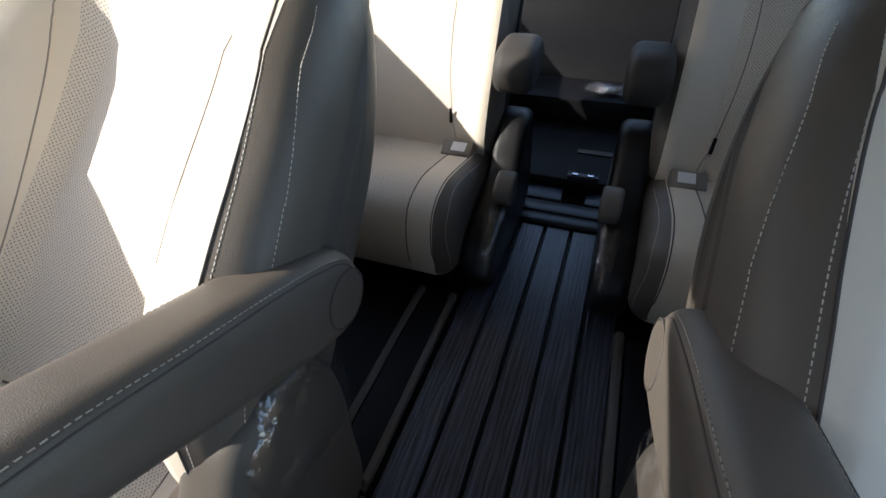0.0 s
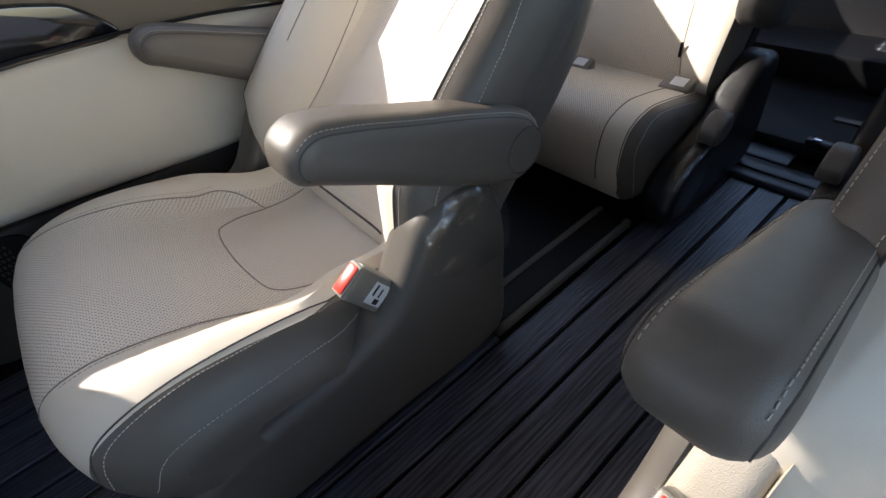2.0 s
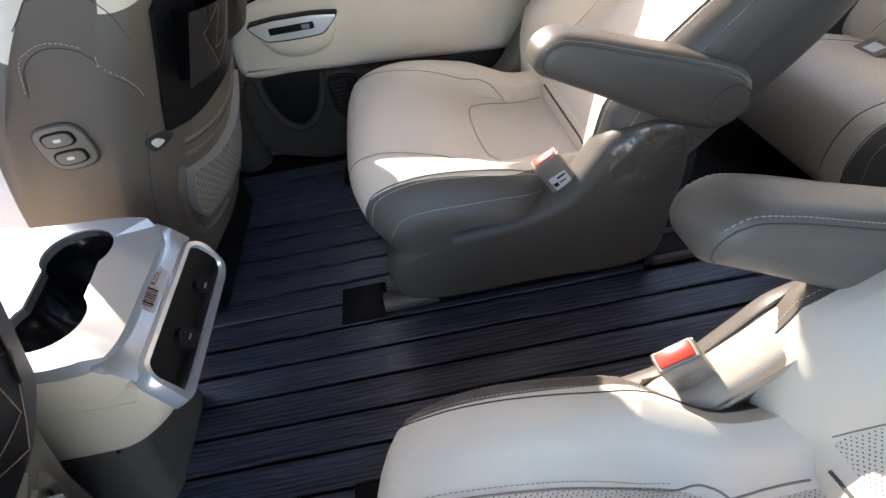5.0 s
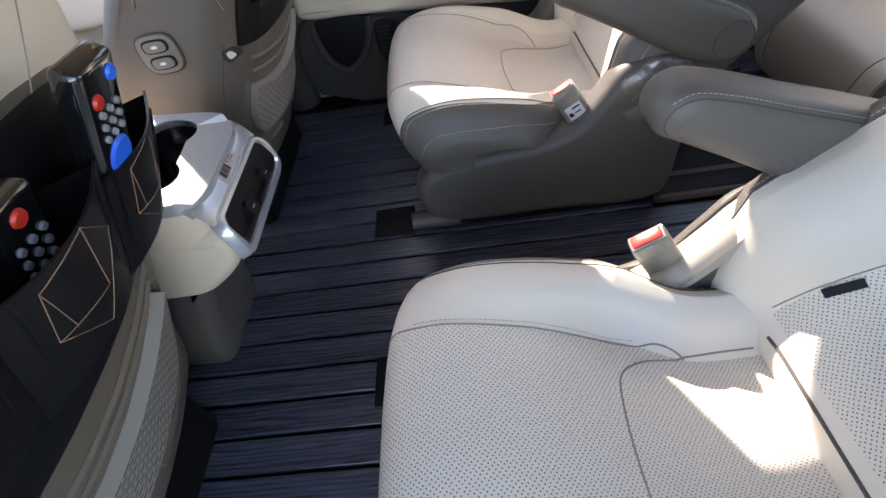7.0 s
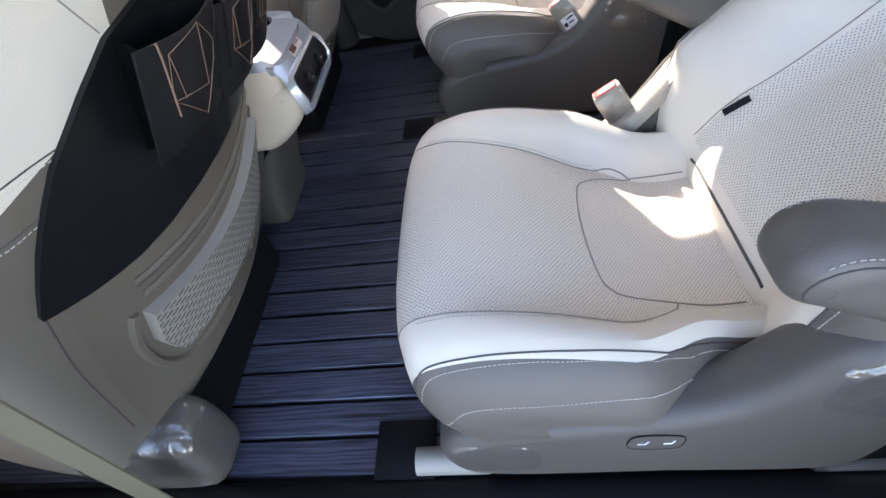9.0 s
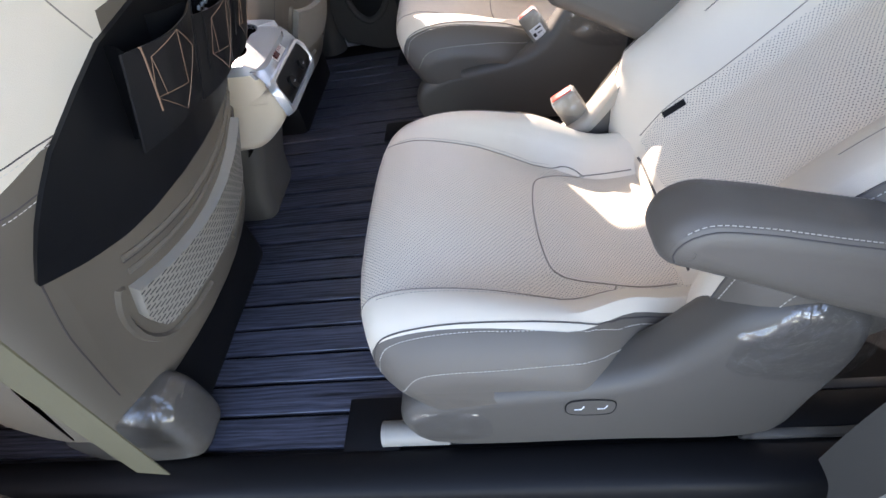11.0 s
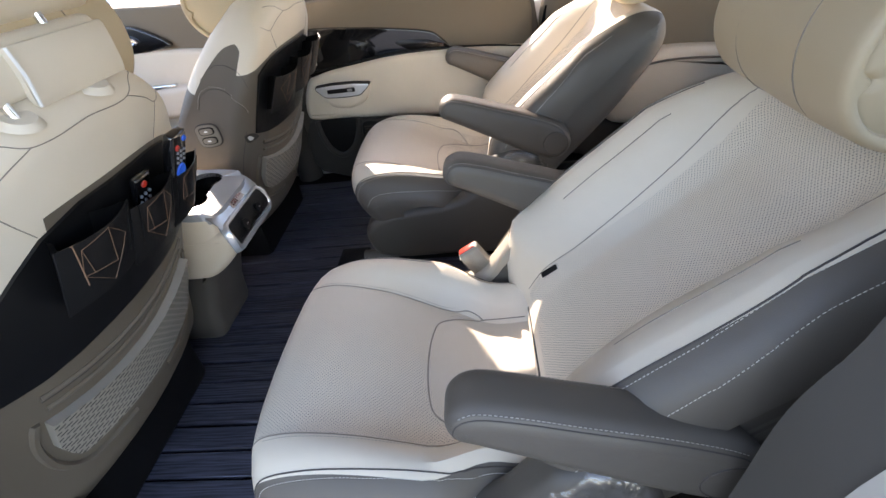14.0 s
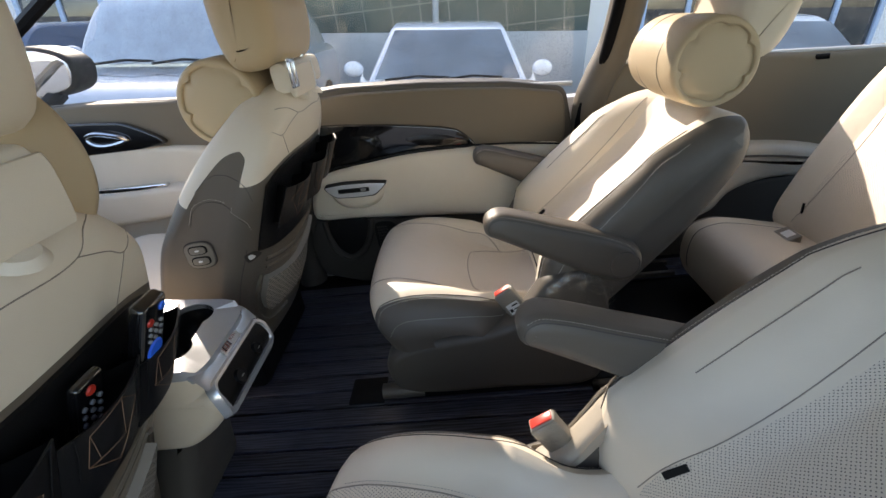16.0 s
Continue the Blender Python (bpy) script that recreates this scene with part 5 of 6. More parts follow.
bm = bmesh.new()
g0 = [[bm.verts.new(rear_face(0.05 + 0.90 * i / 8, 0.30 + 0.59 * j / 6, 0.004)) for j in range(7)] for i in range(9)]
for i in range(8):
    for j in range(6):
        bm.faces.new((g0[i][j], g0[i + 1][j], g0[i + 1][j + 1], g0[i][j + 1]))
bmesh.ops.solidify(bm, geom=bm.faces[:], thickness=0.006)
part("socket_panel", bm, BLACK_LEATHER, con, "black socket panel")
def ring_uv(u0, u1, v0, v1, ru, rv):
    """A rounded rectangle in the u, v of the rear face."""
    out = []
    for cu, cv, a0 in ((u1 - ru, v1 - rv, 0), (u0 + ru, v1 - rv, 90), (u0 + ru, v0 + rv, 180), (u1 - ru, v0 + rv, 270)):
        for k in range(7):
            a = math.radians(a0 + 15 * k)
            out.append((cu + ru * math.cos(a), cv + rv * math.sin(a)))
    return out


bm = bmesh.new()
RINGS = (((-0.01, 1.01, 0.22, 1.10, 0.10, 0.25), -0.006), ((0.0, 1.0, 0.24, 1.08, 0.10, 0.25), 0.006), ((0.015, 0.985, 0.26, 1.06, 0.09, 0.23), 0.0095), ((0.045, 0.955, 0.30, 0.90, 0.07, 0.16), 0.0085), ((0.06, 0.94, 0.32, 0.87, 0.06, 0.15), 0.001))
loops = [[bm.verts.new(rear_face(u, v, lift)) for u, v in ring_uv(*q)] for q, lift in RINGS]
for a, b in zip(loops, loops[1:]):
    for i in range(len(a)):
        j = (i + 1) % len(a)
        bm.faces.new((a[i], a[j], b[j], b[i]))
part("chrome_frame", bm, SILVER, con, "broad satin chrome frame")
bm = bmesh.new()
g0 = [[bm.verts.new(rear_face(0.006 + 0.988 * i / 12, 0.285 * j / 5, 0.001 + 0.0045 * math.sin(math.pi * min(1.0, j / 2) / 2) - 0.003 * (abs(i - 6) == 6))) for j in range(6)] for i in range(13)]
for i in range(12):
    for j in range(5):
        bm.faces.new((g0[i][j], g0[i + 1][j], g0[i + 1][j + 1], g0[i][j + 1]))
bmesh.ops.solidify(bm, geom=bm.faces[:], thickness=0.006)
part("plate_lip", bm, SILVER, con, "satin chrome lip of the top plate")
for uu, r in ((0.32, 0.013), (0.68, 0.015)):
    c = rear_face(uu, 0.60, 0.006)
    b = bmesh.new()
    bmesh.ops.create_cone(b, cap_ends=True, segments=24, radius1=r, radius2=r * 0.9, depth=0.008)
    bmesh.ops.transform(b, matrix=Matrix.Translation(c) @ Vector((0, 1, 0.4)).to_track_quat("Z", "Y").to_matrix().to_4x4(), verts=b.verts)
    so = part("socket_cap", b, BLACK, con, "round black socket cap")
    part("socket_print", tube([c + Vector((-0.004, 0.0055, 0.002)), c + Vector((0.004, 0.0055, 0.002))], 0.0012, 5), KEYGREY, so, "small grey print")
lb = thing("barcode_sticker", "small white barcode sticker on the chrome top", "sticker", at=(0.0, -0.012, -0.012))
bm = bmesh.new()
g0 = [[bm.verts.new(rear_face(0.33 + 0.29 * i, 0.045 + 0.175 * j / 4, 0.0066)) for j in range(5)] for i in range(2)]
for j in range(4):
    bm.faces.new((g0[0][j], g0[1][j], g0[1][j + 1], g0[0][j + 1]))
bmesh.ops.solidify(bm, geom=bm.faces[:], thickness=0.0006)
part("paper", bm, PAPER, lb)
for i in range(8):
    q = 0.49 + 0.015 * i
    part("print_bar", tube([rear_face(q, 0.07, 0.0072), rear_face(q, 0.19, 0.0072)], 0.0007 if i % 3 else 0.0011, 4), RED_PRINT if i % 2 else BLACK, lb)


def words(text, size, matrix, material, parent, label):
    """Raised lettering in the built-in font, as a mesh."""
    cu = bpy.data.curves.new("lettering", "FONT")
    cu.body, cu.size, cu.align_x, cu.align_y, cu.extrude = text, size, "CENTER", "CENTER", 0.0002
    ob = new("lettering", cu)
    bpy.context.view_layer.update()
    me = bpy.data.meshes.new_from_object(ob)
    bpy.data.objects.remove(ob)
    me.transform(matrix)
    me.materials.append(material)
    o = new("lettering", me)
    o.parent = parent
    o["label"] = label
    return o


up_face = (rear_face(0.4, 0.05, 0) - rear_face(0.4, 0.2, 0)).normalized()
out_face = Vector((-1, 0, 0)).cross(up_face)
facing = Matrix((Vector((-1, 0, 0)), up_face, out_face)).transposed().to_4x4()
words("K05L", 0.011, Matrix.Translation(rear_face(0.41, 0.13, 0.0073)) @ facing, RED_PRINT, lb, "dark red code letters")


# ---- setting: left side of the cabin ----
def wall_plate(outline, x_back, x_face, r=0.012, steps=4, smooth=True):
    """A trim panel standing in the y-z plane, its face towards the cabin rounded at the rim."""
    o = curve(outline, steps) if smooth else [Vector(p) for p in outline]
    s = 1 if x_face > x_back else -1
    cuts = [(x_back, 0.0), (x_face - s * r, 0.0)]
    for k in range(1, 6):
        a = k / 5 * math.pi / 2
        cuts.append((x_face - s * r * (1 - math.sin(a)), r * (1 - math.cos(a))))
    return slab(o, cuts, lambda x, u, v: Vector((x, u, v)))[0]


wl = thing("wall_left", "closed sliding door and side trim in taupe and beige", "car side", kind="structure")
door = part("door_1", wall_plate(sharp([(-0.57, 0.02), (-0.57, 0.72), (0.38, 0.65), (0.40, 0.02)], 0.03), -0.93, -0.845), TAUPE, wl, "taupe sliding door inner panel")
part("upper_trim", wall_plate(sharp([(-0.50, 0.47), (-0.50, 0.70), (0.365, 0.637), (0.365, 0.455)], 0.02), -0.85, -0.828, 0.01), BROWN, door, "brown-grey upper door trim")
part("black_inlay", wall_plate(sharp([(-0.50, 0.44), (-0.50, 0.612), (-0.22, 0.595), (0.01, 0.556), (0.072, 0.490), (-0.10, 0.485)], 0.015), -0.84, -0.818, 0.006), GLOSS_BLACK, door, "piano black inlay")
part("beige_trim", wall_plate([(-0.545, 0.285), (-0.54, 0.36), (-0.50, 0.435), (-0.44, 0.458), (-0.30, 0.477), (-0.17, 0.491), (0.0, 0.493), (0.20, 0.482), (0.365, 0.462), (0.372, 0.40), (0.372, 0.26), (0.20, 0.232), (-0.1, 0.248), (-0.4, 0.268), (-0.52, 0.272)], -0.84, -0.806, 0.025, 4), BEIGE, door, "padded beige door trim")
seamline = curve([(-0.812, -0.50, 0.46), (-0.812, -0.30, 0.482), (-0.812, -0.17, 0.496), (-0.812, 0.0, 0.498), (-0.812, 0.2, 0.487), (-0.812, 0.36, 0.468)], 4, closed=False)
part("trim_line", tube(seamline, 0.003, 6), BLACK, door, "dark joint line")
# pull cup with chrome switch plate
cup = part("pull_cup", wall_plate([(-0.462, 0.405), (-0.455, 0.36), (-0.42, 0.325), (-0.35, 0.315), (-0.29, 0.335), (-0.262, 0.385), (-0.265, 0.405), (-0.36, 0.41)], -0.82, -0.775, 0.03, 5), BEIGE, door, "beige pull cup")
part("plate_border", wall_plate(sharp([(-0.475, 0.415), (-0.467, 0.397), (-0.436, 0.369), (-0.299, 0.367), (-0.266, 0.394), (-0.251, 0.410)], 0.006), -0.80, -0.7705, 0.002, 3), BLACK, door, "dark border of the switch plate")
pl = part("switch_plate", wall_plate(sharp([(-0.472, 0.412), (-0.465, 0.398), (-0.435, 0.372), (-0.30, 0.370), (-0.268, 0.395), (-0.255, 0.408)], 0.006), -0.80, -0.768, 0.003, 3), BRIGHT_CHROME, door, "chrome switch plate")
part("window_switch", box(-0.79, -0.764, -0.425, -0.315, 0.386, 0.402, 0.003), BLACK, pl, "black window switch")
part("switch_knob", box(-0.79, -0.761, -0.345, -0.325, 0.389, 0.400, 0.003), KEYGREY, pl, "grey rocker")
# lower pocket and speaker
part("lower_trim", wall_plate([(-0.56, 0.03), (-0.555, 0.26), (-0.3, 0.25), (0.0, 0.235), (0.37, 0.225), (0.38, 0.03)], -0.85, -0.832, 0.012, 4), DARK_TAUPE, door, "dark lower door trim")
pts = [(-0.836, -0.520, 0.262), (-0.832, -0.515, 0.20), (-0.830, -0.49, 0.135), (-0.828, -0.445, 0.105), (-0.830, -0.39, 0.135), (-0.832, -0.355, 0.20), (-0.836, -0.345, 0.258)]
part("pocket_rim", tube(curve(pts, 6, closed=False), 0.013, 10), DARK_TAUPE, door, "rounded rim of the door pocket")
# flat black plate: the shade inside the pocket is painted
part("pocket_shade", wall_plate([(-0.515, 0.258), (-0.505, 0.19), (-0.47, 0.125), (-0.44, 0.115), (-0.40, 0.13), (-0.36, 0.19), (-0.35, 0.255)], -0.84, -0.829, 0.004, 4), BLACK, door, "flat black plate for the shade inside the pocket")
sp = part("speaker_grille", wall_plate([(-0.33, 0.235), (-0.338, 0.18), (-0.325, 0.12), (-0.28, 0.10), (-0.25, 0.15), (-0.26, 0.23)], -0.84, -0.827, 0.004, 5), BLACK, door, "black speaker grille")
for i in range(9):
    for j in range(5):
        y, z = -0.325 + 0.008 * j + 0.002 * (i % 2), 0.125 + 0.012 * i
        part("grille_knob", box(-0.829, -0.825, y - 0.002, y + 0.002, z - 0.003, z + 0.003, 0), DARK_TAUPE, sp)
# front door, in front of the pillar
fd = part("door_2", wall_plate(sharp([(-1.75, 0.0), (-1.75, 0.76), (-0.72, 0.715), (-0.68, 0.02)], 0.03), -0.93, -0.845), BROWN, wl, "front door inner panel")
part("beige_trim", wall_plate([(-1.7, 0.20), (-1.7, 0.63), (-1.35, 0.625), (-1.1, 0.612), (-0.85, 0.585), (-0.74, 0.56), (-0.73, 0.40), (-0.73, 0.22)], -0.85, -0.822, 0.02, 4), BEIGE, fd, "padded beige front door trim")
part("door_armrest", wall_plate([(-1.6, 0.37), (-1.6, 0.47), (-1.2, 0.475), (-0.85, 0.47), (-0.76, 0.44), (-0.76, 0.38), (-1.0, 0.36)], -0.83, -0.765, 0.025, 4), BEIGE, fd, "beige armrest of the front door")
part("switch_bar", box(-0.80, -0.775, -1.45, -1.02, 0.473, 0.488, 0.005), CHROME, fd, "chrome switch strip")
part("black_inlay", wall_plate(sharp([(-1.6, 0.625), (-1.6, 0.715), (-1.12, 0.70), (-0.98, 0.615)], 0.02), -0.84, -0.818, 0.006), GLOSS_BLACK, fd, "piano black inlay")
part("door_handle", tube(curve([(-0.815, -1.26, 0.66), (-0.80, -1.22, 0.675), (-0.80, -1.16, 0.665), (-0.812, -1.12, 0.645), (-0.81, -1.17, 0.632), (-0.81, -1.23, 0.635)], 4), 0.008, 8), CHROME, fd, "chrome inner door handle")
# sill rails, windows
part("window_rail", tube([(-0.865, -1.75, 0.775), (-0.865, -0.66, 0.722)], 0.016, 8), BLACK, wl, "black rubber window sill")
part("window_rail", tube([(-0.865, -0.60, 0.722), (-0.865, 0.40, 0.652)], 0.008, 8), STRIP, wl, "bright window sill strip")
part("window_rail", tube([(-0.865, 0.62, 0.70), (-0.865, 2.0, 0.615)], 0.008, 8), STRIP, wl, "bright rear window sill strip")
kn = part("window_latch", tube([(-0.85, 1.16, 0.648), (-0.83, 1.19, 0.650)], 0.009, 10), BLACK, wl, "small black window latch")
for nm, a, b, za, zb in (("window_1", -1.6, -0.66, 0.76, 0.72), ("window_2", -0.58, 0.40, 0.715, 0.65), ("window_3", 0.62, 2.0, 0.69, 0.615)):
    bm = bmesh.new()
    vs = [bm.verts.new(p) for p in ((-0.872, a, za), (-0.872, b, zb), (-0.80, b, 1.16), (-0.80, a, 1.16))]
    bm.faces.new(vs)
    bmesh.ops.solidify(bm, geom=bm.faces[:], thickness=0.004)
    w = part(nm, bm, GLASS, None, "")
    tagged(w, "dusty clear side window glass above the door trim", "window", kind="structure")
    w.visible_shadow = False
# pillars and rear quarter
for path, r, mt, lb in (([(-0.86, -0.63, 0.0), (-0.86, -0.64, 0.5), (-0.85, -0.62, 0.72), (-0.80, -0.60, 1.0), (-0.74, -0.58, 1.18)], 0.055, DARK_TAUPE, "dark centre pillar trim"),
                        ([(-0.86, 0.46, 0.0), (-0.86, 0.45, 0.45), (-0.855, 0.455, 0.58), (-0.85, 0.485, 0.66), (-0.84, 0.53, 0.76), (-0.80, 0.56, 0.95), (-0.74, 0.57, 1.18)], 0.052, TAUPE_SOFT, "taupe rear door pillar trim"),
                        ([(-0.835, 0.425, 0.05), (-0.835, 0.42, 0.5), (-0.832, 0.435, 0.60), (-0.825, 0.475, 0.67), (-0.805, 0.50, 0.78), (-0.765, 0.525, 0.95), (-0.70, 0.54, 1.18)], 0.018, RUBBER, "black door seal")):
    bm = tube(curve(path, 6, closed=False), r, 14)
    part("pillar" if r > 0.03 else "door_seal", bm, mt, wl, lb)
part("quarter_panel", wall_plate(sharp([(0.42, 0.02), (0.44, 0.55), (0.56, 0.71), (1.2, 0.66), (2.1, 0.61), (2.1, 0.0)], 0.04), -0.93, -0.842, 0.02), QUARTER, wl, "brown rear quarter trim, lightened for the sun on it")
part("shelf_armrest", wall_plate([(0.66, 0.16), (0.66, 0.36), (0.80, 0.405), (1.0, 0.402), (1.2, 0.372), (1.33, 0.322), (1.35, 0.285), (1.28, 0.268), (1.05, 0.275), (0.93, 0.235), (0.88, 0.175), (0.78, 0.14)], -0.85, -0.775, 0.03, 4), BEIGE, wl, "beige moulded armrest shelf")
part("shelf_lip", tube(curve([(-0.772, 0.68, 0.345), (-0.768, 0.85, 0.372), (-0.768, 1.05, 0.362), (-0.772, 1.25, 0.325)], 5, closed=False), 0.004, 6), TAUPE_SOFT, wl, "fold along the shelf")
part("lower_quarter", wall_plate([(0.5, 0.02), (0.5, 0.25), (1.0, 0.26), (2.0, 0.25), (2.0, 0.02)], -0.85, -0.822, 0.02), TAUPE, wl, "taupe lower quarter trim")
# unseen skin, added to stop sun leaking in between door and pillar
part("outer_skin", box(-1.0, -0.935, -1.9, 2.2, -0.35, 0.60, 0.02), WHITE_CAR, wl, "white outer body side")
bx = thing("yellow_box", "small yellow and white tissue pack behind the front seat", "box")
part("body", box(-0.80, -0.76, -0.475, -0.445, 0.49, 0.560, 0.003), PALE, bx)
part("band", box(-0.801, -0.758, -0.476, -0.444, 0.540, 0.562, 0.003), YELLOW, bx, "yellow top")

# ---- setting: right side, sliding door open ----
wr = thing("wall_right", "pillars and rear trim round the open sliding door", "car side", kind="structure")
part("pillar", tube(curve([(0.885, -0.74, -0.1), (0.885, -0.74, 0.5), (0.87, -0.70, 0.75), (0.80, -0.66, 1.0), (0.74, -0.62, 1.18)], 5, closed=False), 0.05, 14), DARK_TAUPE, wr, "taupe centre pillar trim")
# thick cover added out of view, to keep sun streaks off the seat
part("unseen_sun_block", tube(curve([(0.875, -0.70, 0.56), (0.86, -0.68, 0.66), (0.83, -0.66, 0.80), (0.79, -0.64, 1.0), (0.74, -0.62, 1.18)], 5, closed=False), 0.12, 16), TAUPE_SOFT, wr, "unseen broad pillar cover added to block sun")
part("belt_strap", slab([Vector(p) for p in ((-0.024, -0.001), (0.024, -0.001), (0.024, 0.001), (-0.024, 0.001))], [(t, 0.0) for t in (0.0, 0.25, 0.5, 0.75, 1.0)],
     lambda t, u, v: Vector((0.785 + 0.03 * t + v, -0.60 + 0.16 * t + u * 0.95, 0.08 + 0.50 * t - u * 0.35)))[0], STRAP, wr, "olive-brown seat belt strap")
part("quarter_trim", wall_plate(sharp([(0.44, -0.02), (0.42, 0.24), (0.43, 0.40), (0.49, 0.53), (0.60, 0.68), (0.68, 0.74), (2.1, 0.64), (2.1, 0.0), (0.9, 0.0)], 0.03), 0.95, 0.81, 0.02, 4), TAUPE, wr, "taupe rear quarter trim")
JAMB = [(0.385, -0.12), (0.365, 0.0), (0.352, 0.14), (0.350, 0.28), (0.358, 0.42), (0.372, 0.55), (0.43, 0.67), (0.50, 0.80), (0.575, 1.0), (0.58, 1.15)]


def jamb(x0, x1, dy, material, name, label):
    """A strip of the door jamb that follows the rear edge of the opening, from x0 to x1."""
    bm = bmesh.new()
    prev = None
    for q in curve(JAMB, 6, closed=False):
        k = max(0.0, q.y - 0.6) * 0.28
        ring = [bm.verts.new((x - k, q.x + d, q.y)) for x, d in ((x0, dy), (x1, dy), (x1, dy + 0.10), (x0, dy + 0.10))]
        if prev:
            for a in range(4):
                bm.faces.new((prev[a], prev[(a + 1) % 4], ring[(a + 1) % 4], ring[a]))
        else:
            bm.faces.new(ring)
        prev = ring
    bm.faces.new(prev)
    return part(name, bm, material, wr, label)


jamb(0.775, 0.848, 0.026, JAMB_TRIM, "jamb_trim", "taupe grey inner jamb trim")
jamb(0.848, 0.884, 0.022, JAMB_PAINT, "jamb_panel", "pale painted door jamb")
jamb(0.884, 0.930, 0.010, RUBBER, "door_seal", "black rubber door seal")
jamb(0.930, 0.995, 0.03, WHITE_CAR, "body_edge", "white body edge")
part("outer_skin", wall_plate(sharp([(0.40, -0.3), (0.40, 0.6), (0.6, 0.75), (2.2, 0.7), (2.2, -0.3)], 0.05), 0.93, 1.0, 0.02), WHITE_CAR, wr, "white outer body side")
part("shelf_armrest", wall_plate([(0.72, 0.16), (0.70, 0.36), (0.80, 0.405), (1.0, 0.402), (1.2, 0.372), (1.33, 0.322), (1.28, 0.268), (1.05, 0.275), (0.88, 0.175)], 0.85, 0.775, 0.03, 4), BEIGE, wr, "beige moulded armrest shelf")
part("front_door_panel", wall_plate(sharp([(-1.75, 0.0), (-1.75, 0.76), (-0.76, 0.715), (-0.72, 0.02)], 0.03), 0.93, 0.845), TAUPE, wr, "front door inner panel")

# ---- setting: roof, front and tail ----
top = thing("ceiling", "pale fabric headliner with roof rails", "ceiling", kind="structure")
part("headliner", box(-0.70, 0.70, ROOF_FRONT, 2.05, 1.19, 1.23, 0.02), HEADLINER, top)
part("roof_rail", tube([(-0.735, -1.0, 1.15), (-0.745, 0.5, 1.16), (-0.735, 2.05, 1.14)], 0.085, 14), HEADLINER, top)
part("roof_rail", tube([(0.735, -1.0, 1.16), (0.745, 0.5, 1.17), (0.735, 2.05, 1.15)], 0.085, 10), HEADLINER, top)
for sx in (-1, 1):
    part("front_pillar", tube([(sx * 0.735, -0.95, 1.16), (sx * 0.80, -1.35, 0.98), (sx * 0.84, -1.8, 0.72)], 0.020, 8), BLACK, top)
    part("tail_pillar", tube([(sx * 0.735, 2.03, 1.15), (sx * 0.82, 2.15, 0.6)], 0.05, 8), HEADLINER, top)
fr = thing("wall_front", "dark dashboard closing the cabin in front", "dashboard", kind="structure")
part("dashboard", slab(curve([(-1.85, 0.0), (-1.85, 0.70), (-1.6, 0.69), (-1.45, 0.60), (-1.50, 0.3), (-1.55, 0.0)], 4), stations(-0.84, 0.84, 0.03), CP)[0], BLACK, fr, "black dashboard")

# ---- outside ----
SLOPE = Matrix.Rotation(radians(-5.9), 4, "X")
GZ = -0.62


def outside(bm):
    bmesh.ops.transform(bm, matrix=SLOPE, verts=bm.verts)
    return bm


gr = thing("ground", "sunlit grey asphalt of a car park", "ground", kind="structure")
bm = bmesh.new()
bmesh.ops.create_grid(bm, x_segments=2, y_segments=2, size=400)
bmesh.ops.translate(bm, vec=(0, 0, GZ), verts=bm.verts)
part("asphalt", outside(bm), ASPHALT, gr)


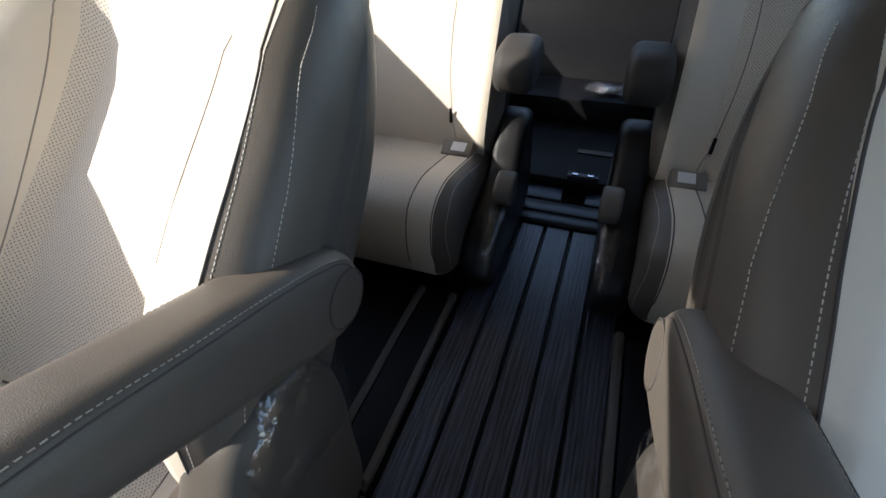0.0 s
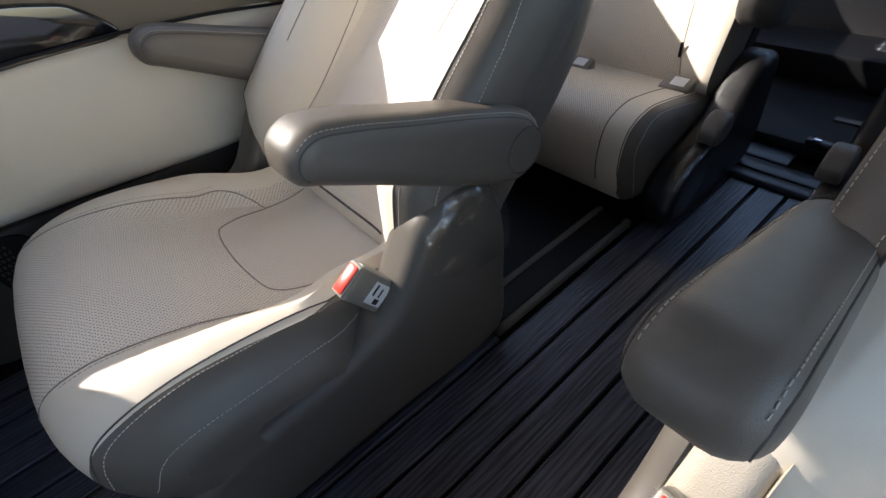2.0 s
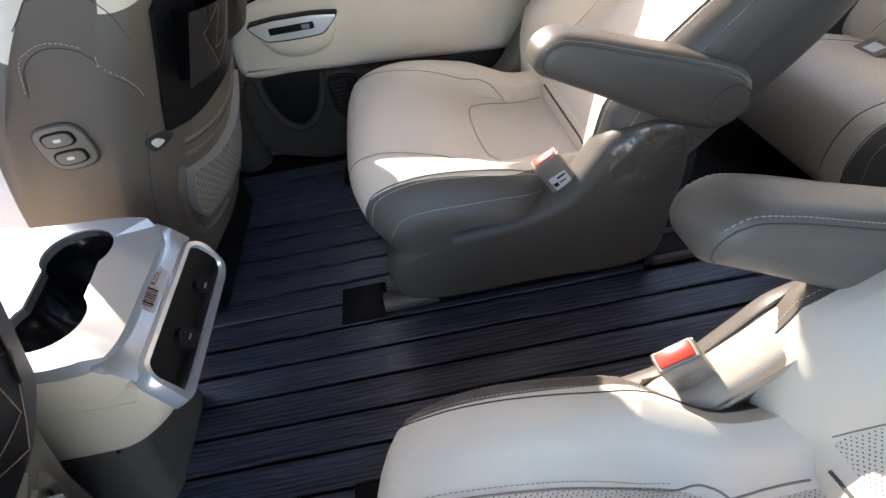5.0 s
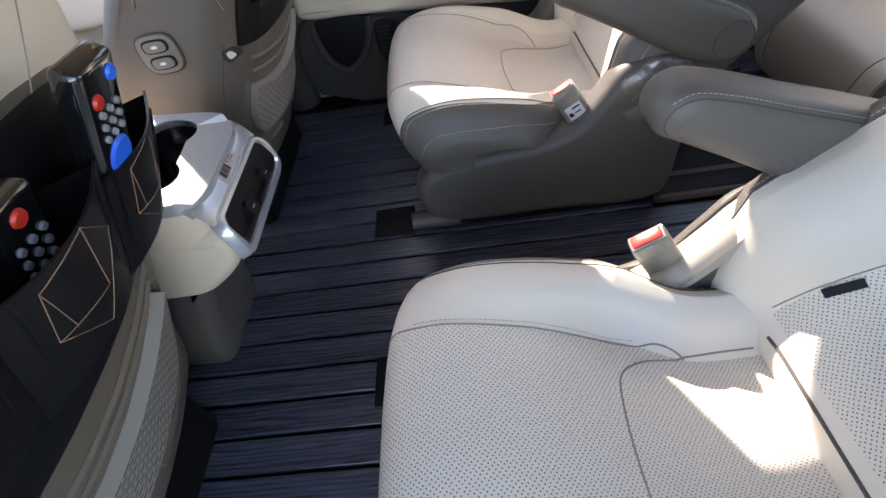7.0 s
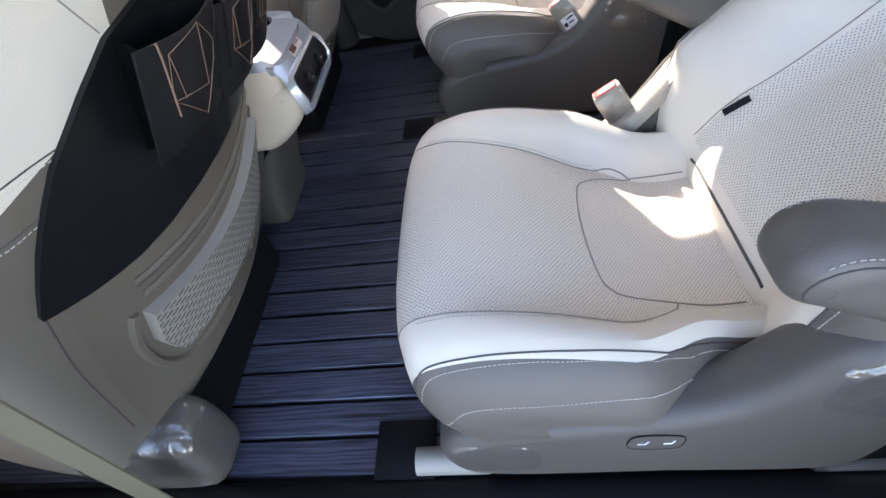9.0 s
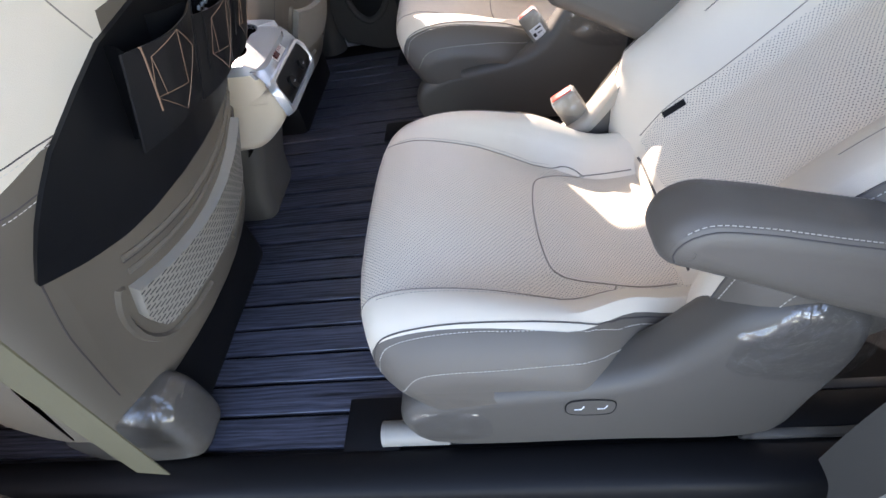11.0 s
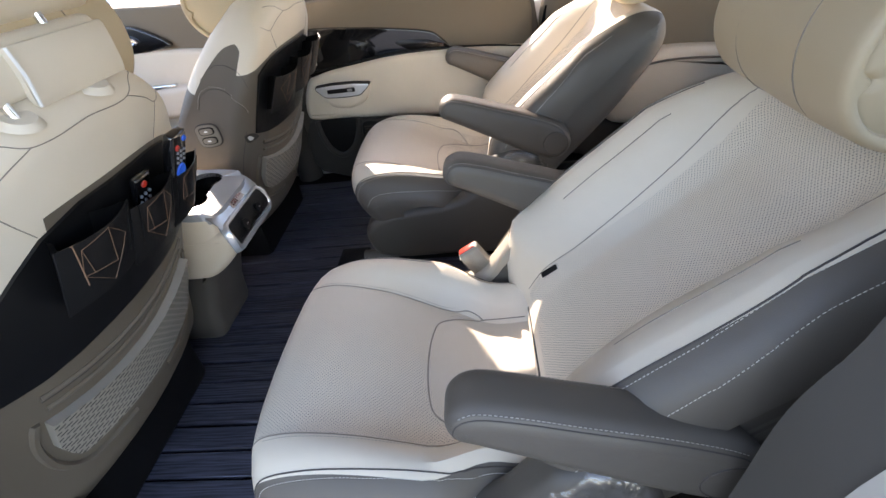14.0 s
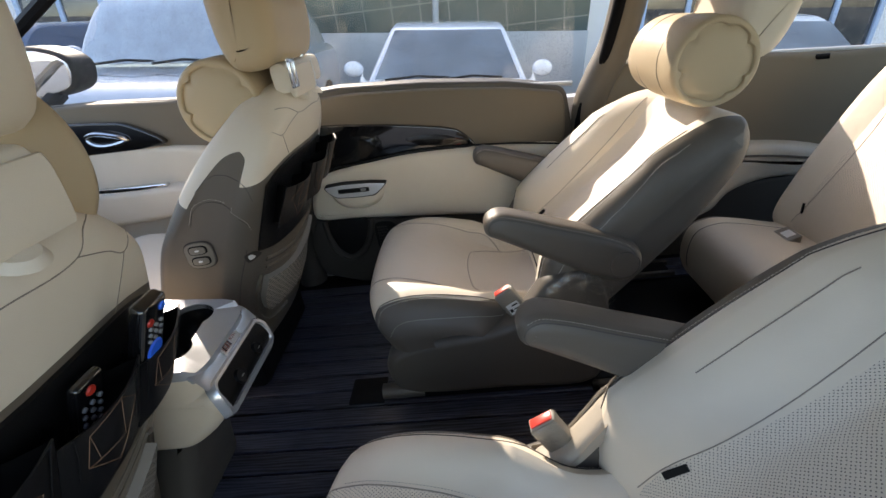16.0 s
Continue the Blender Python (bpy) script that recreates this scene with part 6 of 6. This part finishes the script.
def parked_car(label, ox, oy, L=4.4, W=1.78, Hc=1.46, hood=0.92, tall=False, paint=None):
    """A car whose nose points to +x. ox, oy: the middle of its front."""
    c = thing("parked_car", label, "car", "parked cars")
    paint = paint or WHITE_CAR
    k = Hc / 1.46

    def place(w, u, v):
        t = max(0.0, (v - hood) / (Hc - hood))
        return Vector((ox - u, oy + w * (1 - (0.16 if tall else 0.24) * min(1.0, t)), GZ + v))
    body = curve([(0.03, 0.22), (0.0, 0.45), (0.06, 0.68), (0.25, hood - 0.12), (0.9, hood - 0.02), (1.05, hood), (1.05, hood), (2.0, hood + 0.02), (3.6, hood + 0.05), (L - 0.1, hood - 0.05), (L, 0.5), (L - 0.05, 0.25), (2.2, 0.2)], 4)
    part("body", outside(slab(body, stations(-W / 2, W / 2, 0.12, [-0.5, 0, 0.5]), place)[0]), paint, c, "car body")
    wf, wb = 1.0, 1.75 if not tall else 1.55
    cab = curve([(wf + 0.02, hood - 0.03), (wb - 0.25, Hc - 0.15), (wb, Hc - 0.03), (2.4, Hc), (3.2, Hc - 0.04), (3.75, Hc - 0.28), (4.0, hood)], 4)
    part("roof", outside(slab(cab, stations(-W / 2 + 0.09, W / 2 - 0.09, 0.06, [0]), place)[0]), paint, c, "roof and pillars")
    bm = bmesh.new()
    n = 12
    rows = []
    for j in range(7):
        f = j / 6
        u = wf + 0.0 + (wb - 0.16 - wf) * f - 0.03
        v = hood + 0.035 + (Hc - 0.10 - hood) * f
        half = (W / 2 - 0.16) - 0.02 * f
        rows.append([bm.verts.new(place(-half + 2 * half * i / n, u - 0.05 * (1 - (2 * i / n - 1) ** 2) - 0.015, v)) for i in range(n + 1)])
    for a, b in zip(rows, rows[1:]):
        for i in range(n):
            bm.faces.new((a[i], a[i + 1], b[i + 1], b[i]))
    bmesh.ops.solidify(bm, geom=bm.faces[:], thickness=0.02)
    ws = part("windscreen", outside(bm), SKY_GLASS if tall else DIM_GLASS, c, "windscreen with reflections painted into its colour")
    for y0, y1 in ((-0.62, 0.02), (-0.05, 0.55)):
        part("wiper", outside(tube([place(y0, wf - 0.11, hood + 0.035), place((y0 + y1) / 2, wf - 0.11, hood + 0.07), place(y1, wf - 0.06, hood + 0.05)], 0.012, 6)), BLACK, ws, "black wiper")
    for sx in (-1, 1):
        bm = bmesh.new()
        bmesh.ops.create_uvsphere(bm, u_segments=16, v_segments=10, radius=0.11)
        for v in bm.verts:
            v.co = Vector((ox - 1.25 + v.co.x * 0.7, oy + sx * (W / 2 + 0.09) + v.co.y * 0.95, GZ + hood + 0.10 + v.co.z * 0.75))
        part("wing_mirror", outside(bm), paint, c, "wing mirror")
        bm = box(ox - 0.22, ox + 0.01, oy + sx * W * 0.38 - 0.2, oy + sx * W * 0.38 + 0.2, GZ + 0.60, GZ + 0.74, 0.04)
        part("headlight", outside(bm), DARK_GLASS, c, "headlight")
        for wx in (0.85, L - 0.9):
            bm = tube([(ox - wx, oy + sx * (W / 2 - 0.2), GZ + 0.32), (ox - wx, oy + sx * (W / 2 + 0.005), GZ + 0.32)], 0.32, 24)
            wheel = part("wheel", outside(bm), RUBBER, c, "black tyre")
            part("rim", outside(tube([(ox - wx, oy + sx * (W / 2 - 0.1), GZ + 0.32), (ox - wx, oy + sx * (W / 2 + 0.012), GZ + 0.32)], 0.21, 20)), CHROME, wheel, "alloy rim")
    part("grille", outside(box(ox - 0.08, ox + 0.012, oy - 0.45, oy + 0.45, GZ + 0.40, GZ + 0.58, 0.02)), BLACK, c, "dark grille")
    part("number_plate", outside(box(ox - 0.02, ox + 0.02, oy - 0.26, oy + 0.26, GZ + 0.28, GZ + 0.39, 0.005)), PALE, c, "blank plate")
    return c


parked_car("white saloon car parked facing the van", -3.1, -0.10, hood=0.90, Hc=1.42)
parked_car("silver sport utility car parked beside the saloon", -3.0, -2.85, W=1.9, Hc=1.72, hood=1.08, tall=True, paint=mat("silver_car_paint", (0.55, 0.57, 0.60), 0.25, metal=0.5, coat=1.0))
parked_car("blue-grey car parked at the end of the row", -3.2, -5.4, hood=0.92, paint=mat("blue_car_paint", (0.06, 0.10, 0.18), 0.25, coat=1.0))
parked_car("white car parked behind the rear window", -3.2, 3.4, hood=0.92)
# buildings behind the cars
bw = thing("tiled_wall", "dark green tiled wall with a pale grey footing", "wall", kind="structure")
part("wall_core", outside(box(-9.6, -9.2, -3.6, 2.6, GZ, 4.5, 0)), TILE_DARK, bw)
part("footing", outside(box(-9.2, -9.1, -3.6, 2.6, GZ, 0.55, 0.01)), CONCRETE, bw, "pale concrete footing")
part("downpipe", outside(tube([(-9.1, -0.35, GZ), (-9.1, -0.35, 4.5)], 0.06, 10)), CONCRETE, bw, "pale downpipe")
for sgn, y0, y1 in ((-1, -30.0, -3.6), (1, 2.6, 30.0)):
    bd = thing("pale_building", "pale blue-white building with glazed doors", "building", kind="structure")
    part("facade", outside(box(-10.6, -10.0, y0, y1, GZ, 6.0, 0.02)), PLASTER, bd, "pale plaster facade")
    for k in range(4):
        yy = (y1 - 1.6 - 3.0 * k) if sgn < 0 else (y0 + 2.2 + 3.0 * k)
        wn = part("glazed_door", outside(box(-10.02, -9.95, yy - 0.9, yy + 0.9, GZ + 0.05, 2.4, 0.02)), DARK_GLASS, bd, "glazed door")
        for q in (-0.9, 0.0, 0.9):
            part("door_frame", outside(box(-9.96, -9.90, yy + q - 0.05, yy + q + 0.05, GZ, 2.45, 0.01)), BLUE_FRAME, wn, "pale blue frame")
# wing mirror of the van
wm = thing("wing_mirror", "black wing mirror outside the front window", "mirror")
o = curve([(-1.62, 0.80), (-1.63, 0.92), (-1.55, 0.965), (-1.40, 0.95), (-1.33, 0.90), (-1.35, 0.82), (-1.45, 0.79)], 5)
part("housing", slab(o, stations(-1.12, -0.98, 0.03), CP)[0], BLACK, wm, "black housing")
bm = slab(inset(o, 0.012), stations(-0.986, -0.974, 0.003), CP)[0]
part("mirror_glass", bm, MIRROR, wm, "mirror glass")
part("arm", tube([(-1.02, -1.45, 0.80), (-0.90, -1.45, 0.75)], 0.03, 8), BLACK, wm, "mirror arm")

# ---- planks of the mat, last ----
WOODS = wood("dark_wood_vinyl")
for k in range(-13, 12):
    x0 = 0.0355 + k * PLANK
    if x0 < -0.80 or x0 + PLANK > 0.755:
        continue
    # the mat is cut away over the rails behind the captain seats
    y1 = 0.30 if 0.15 < abs(x0 + PLANK / 2) < 0.655 else 1.03
    part("plank", box(x0 + 0.0036, x0 + PLANK - 0.0036, -1.3, y1, -0.011, 0.0, 0.0016, 1), WOODS, floor)
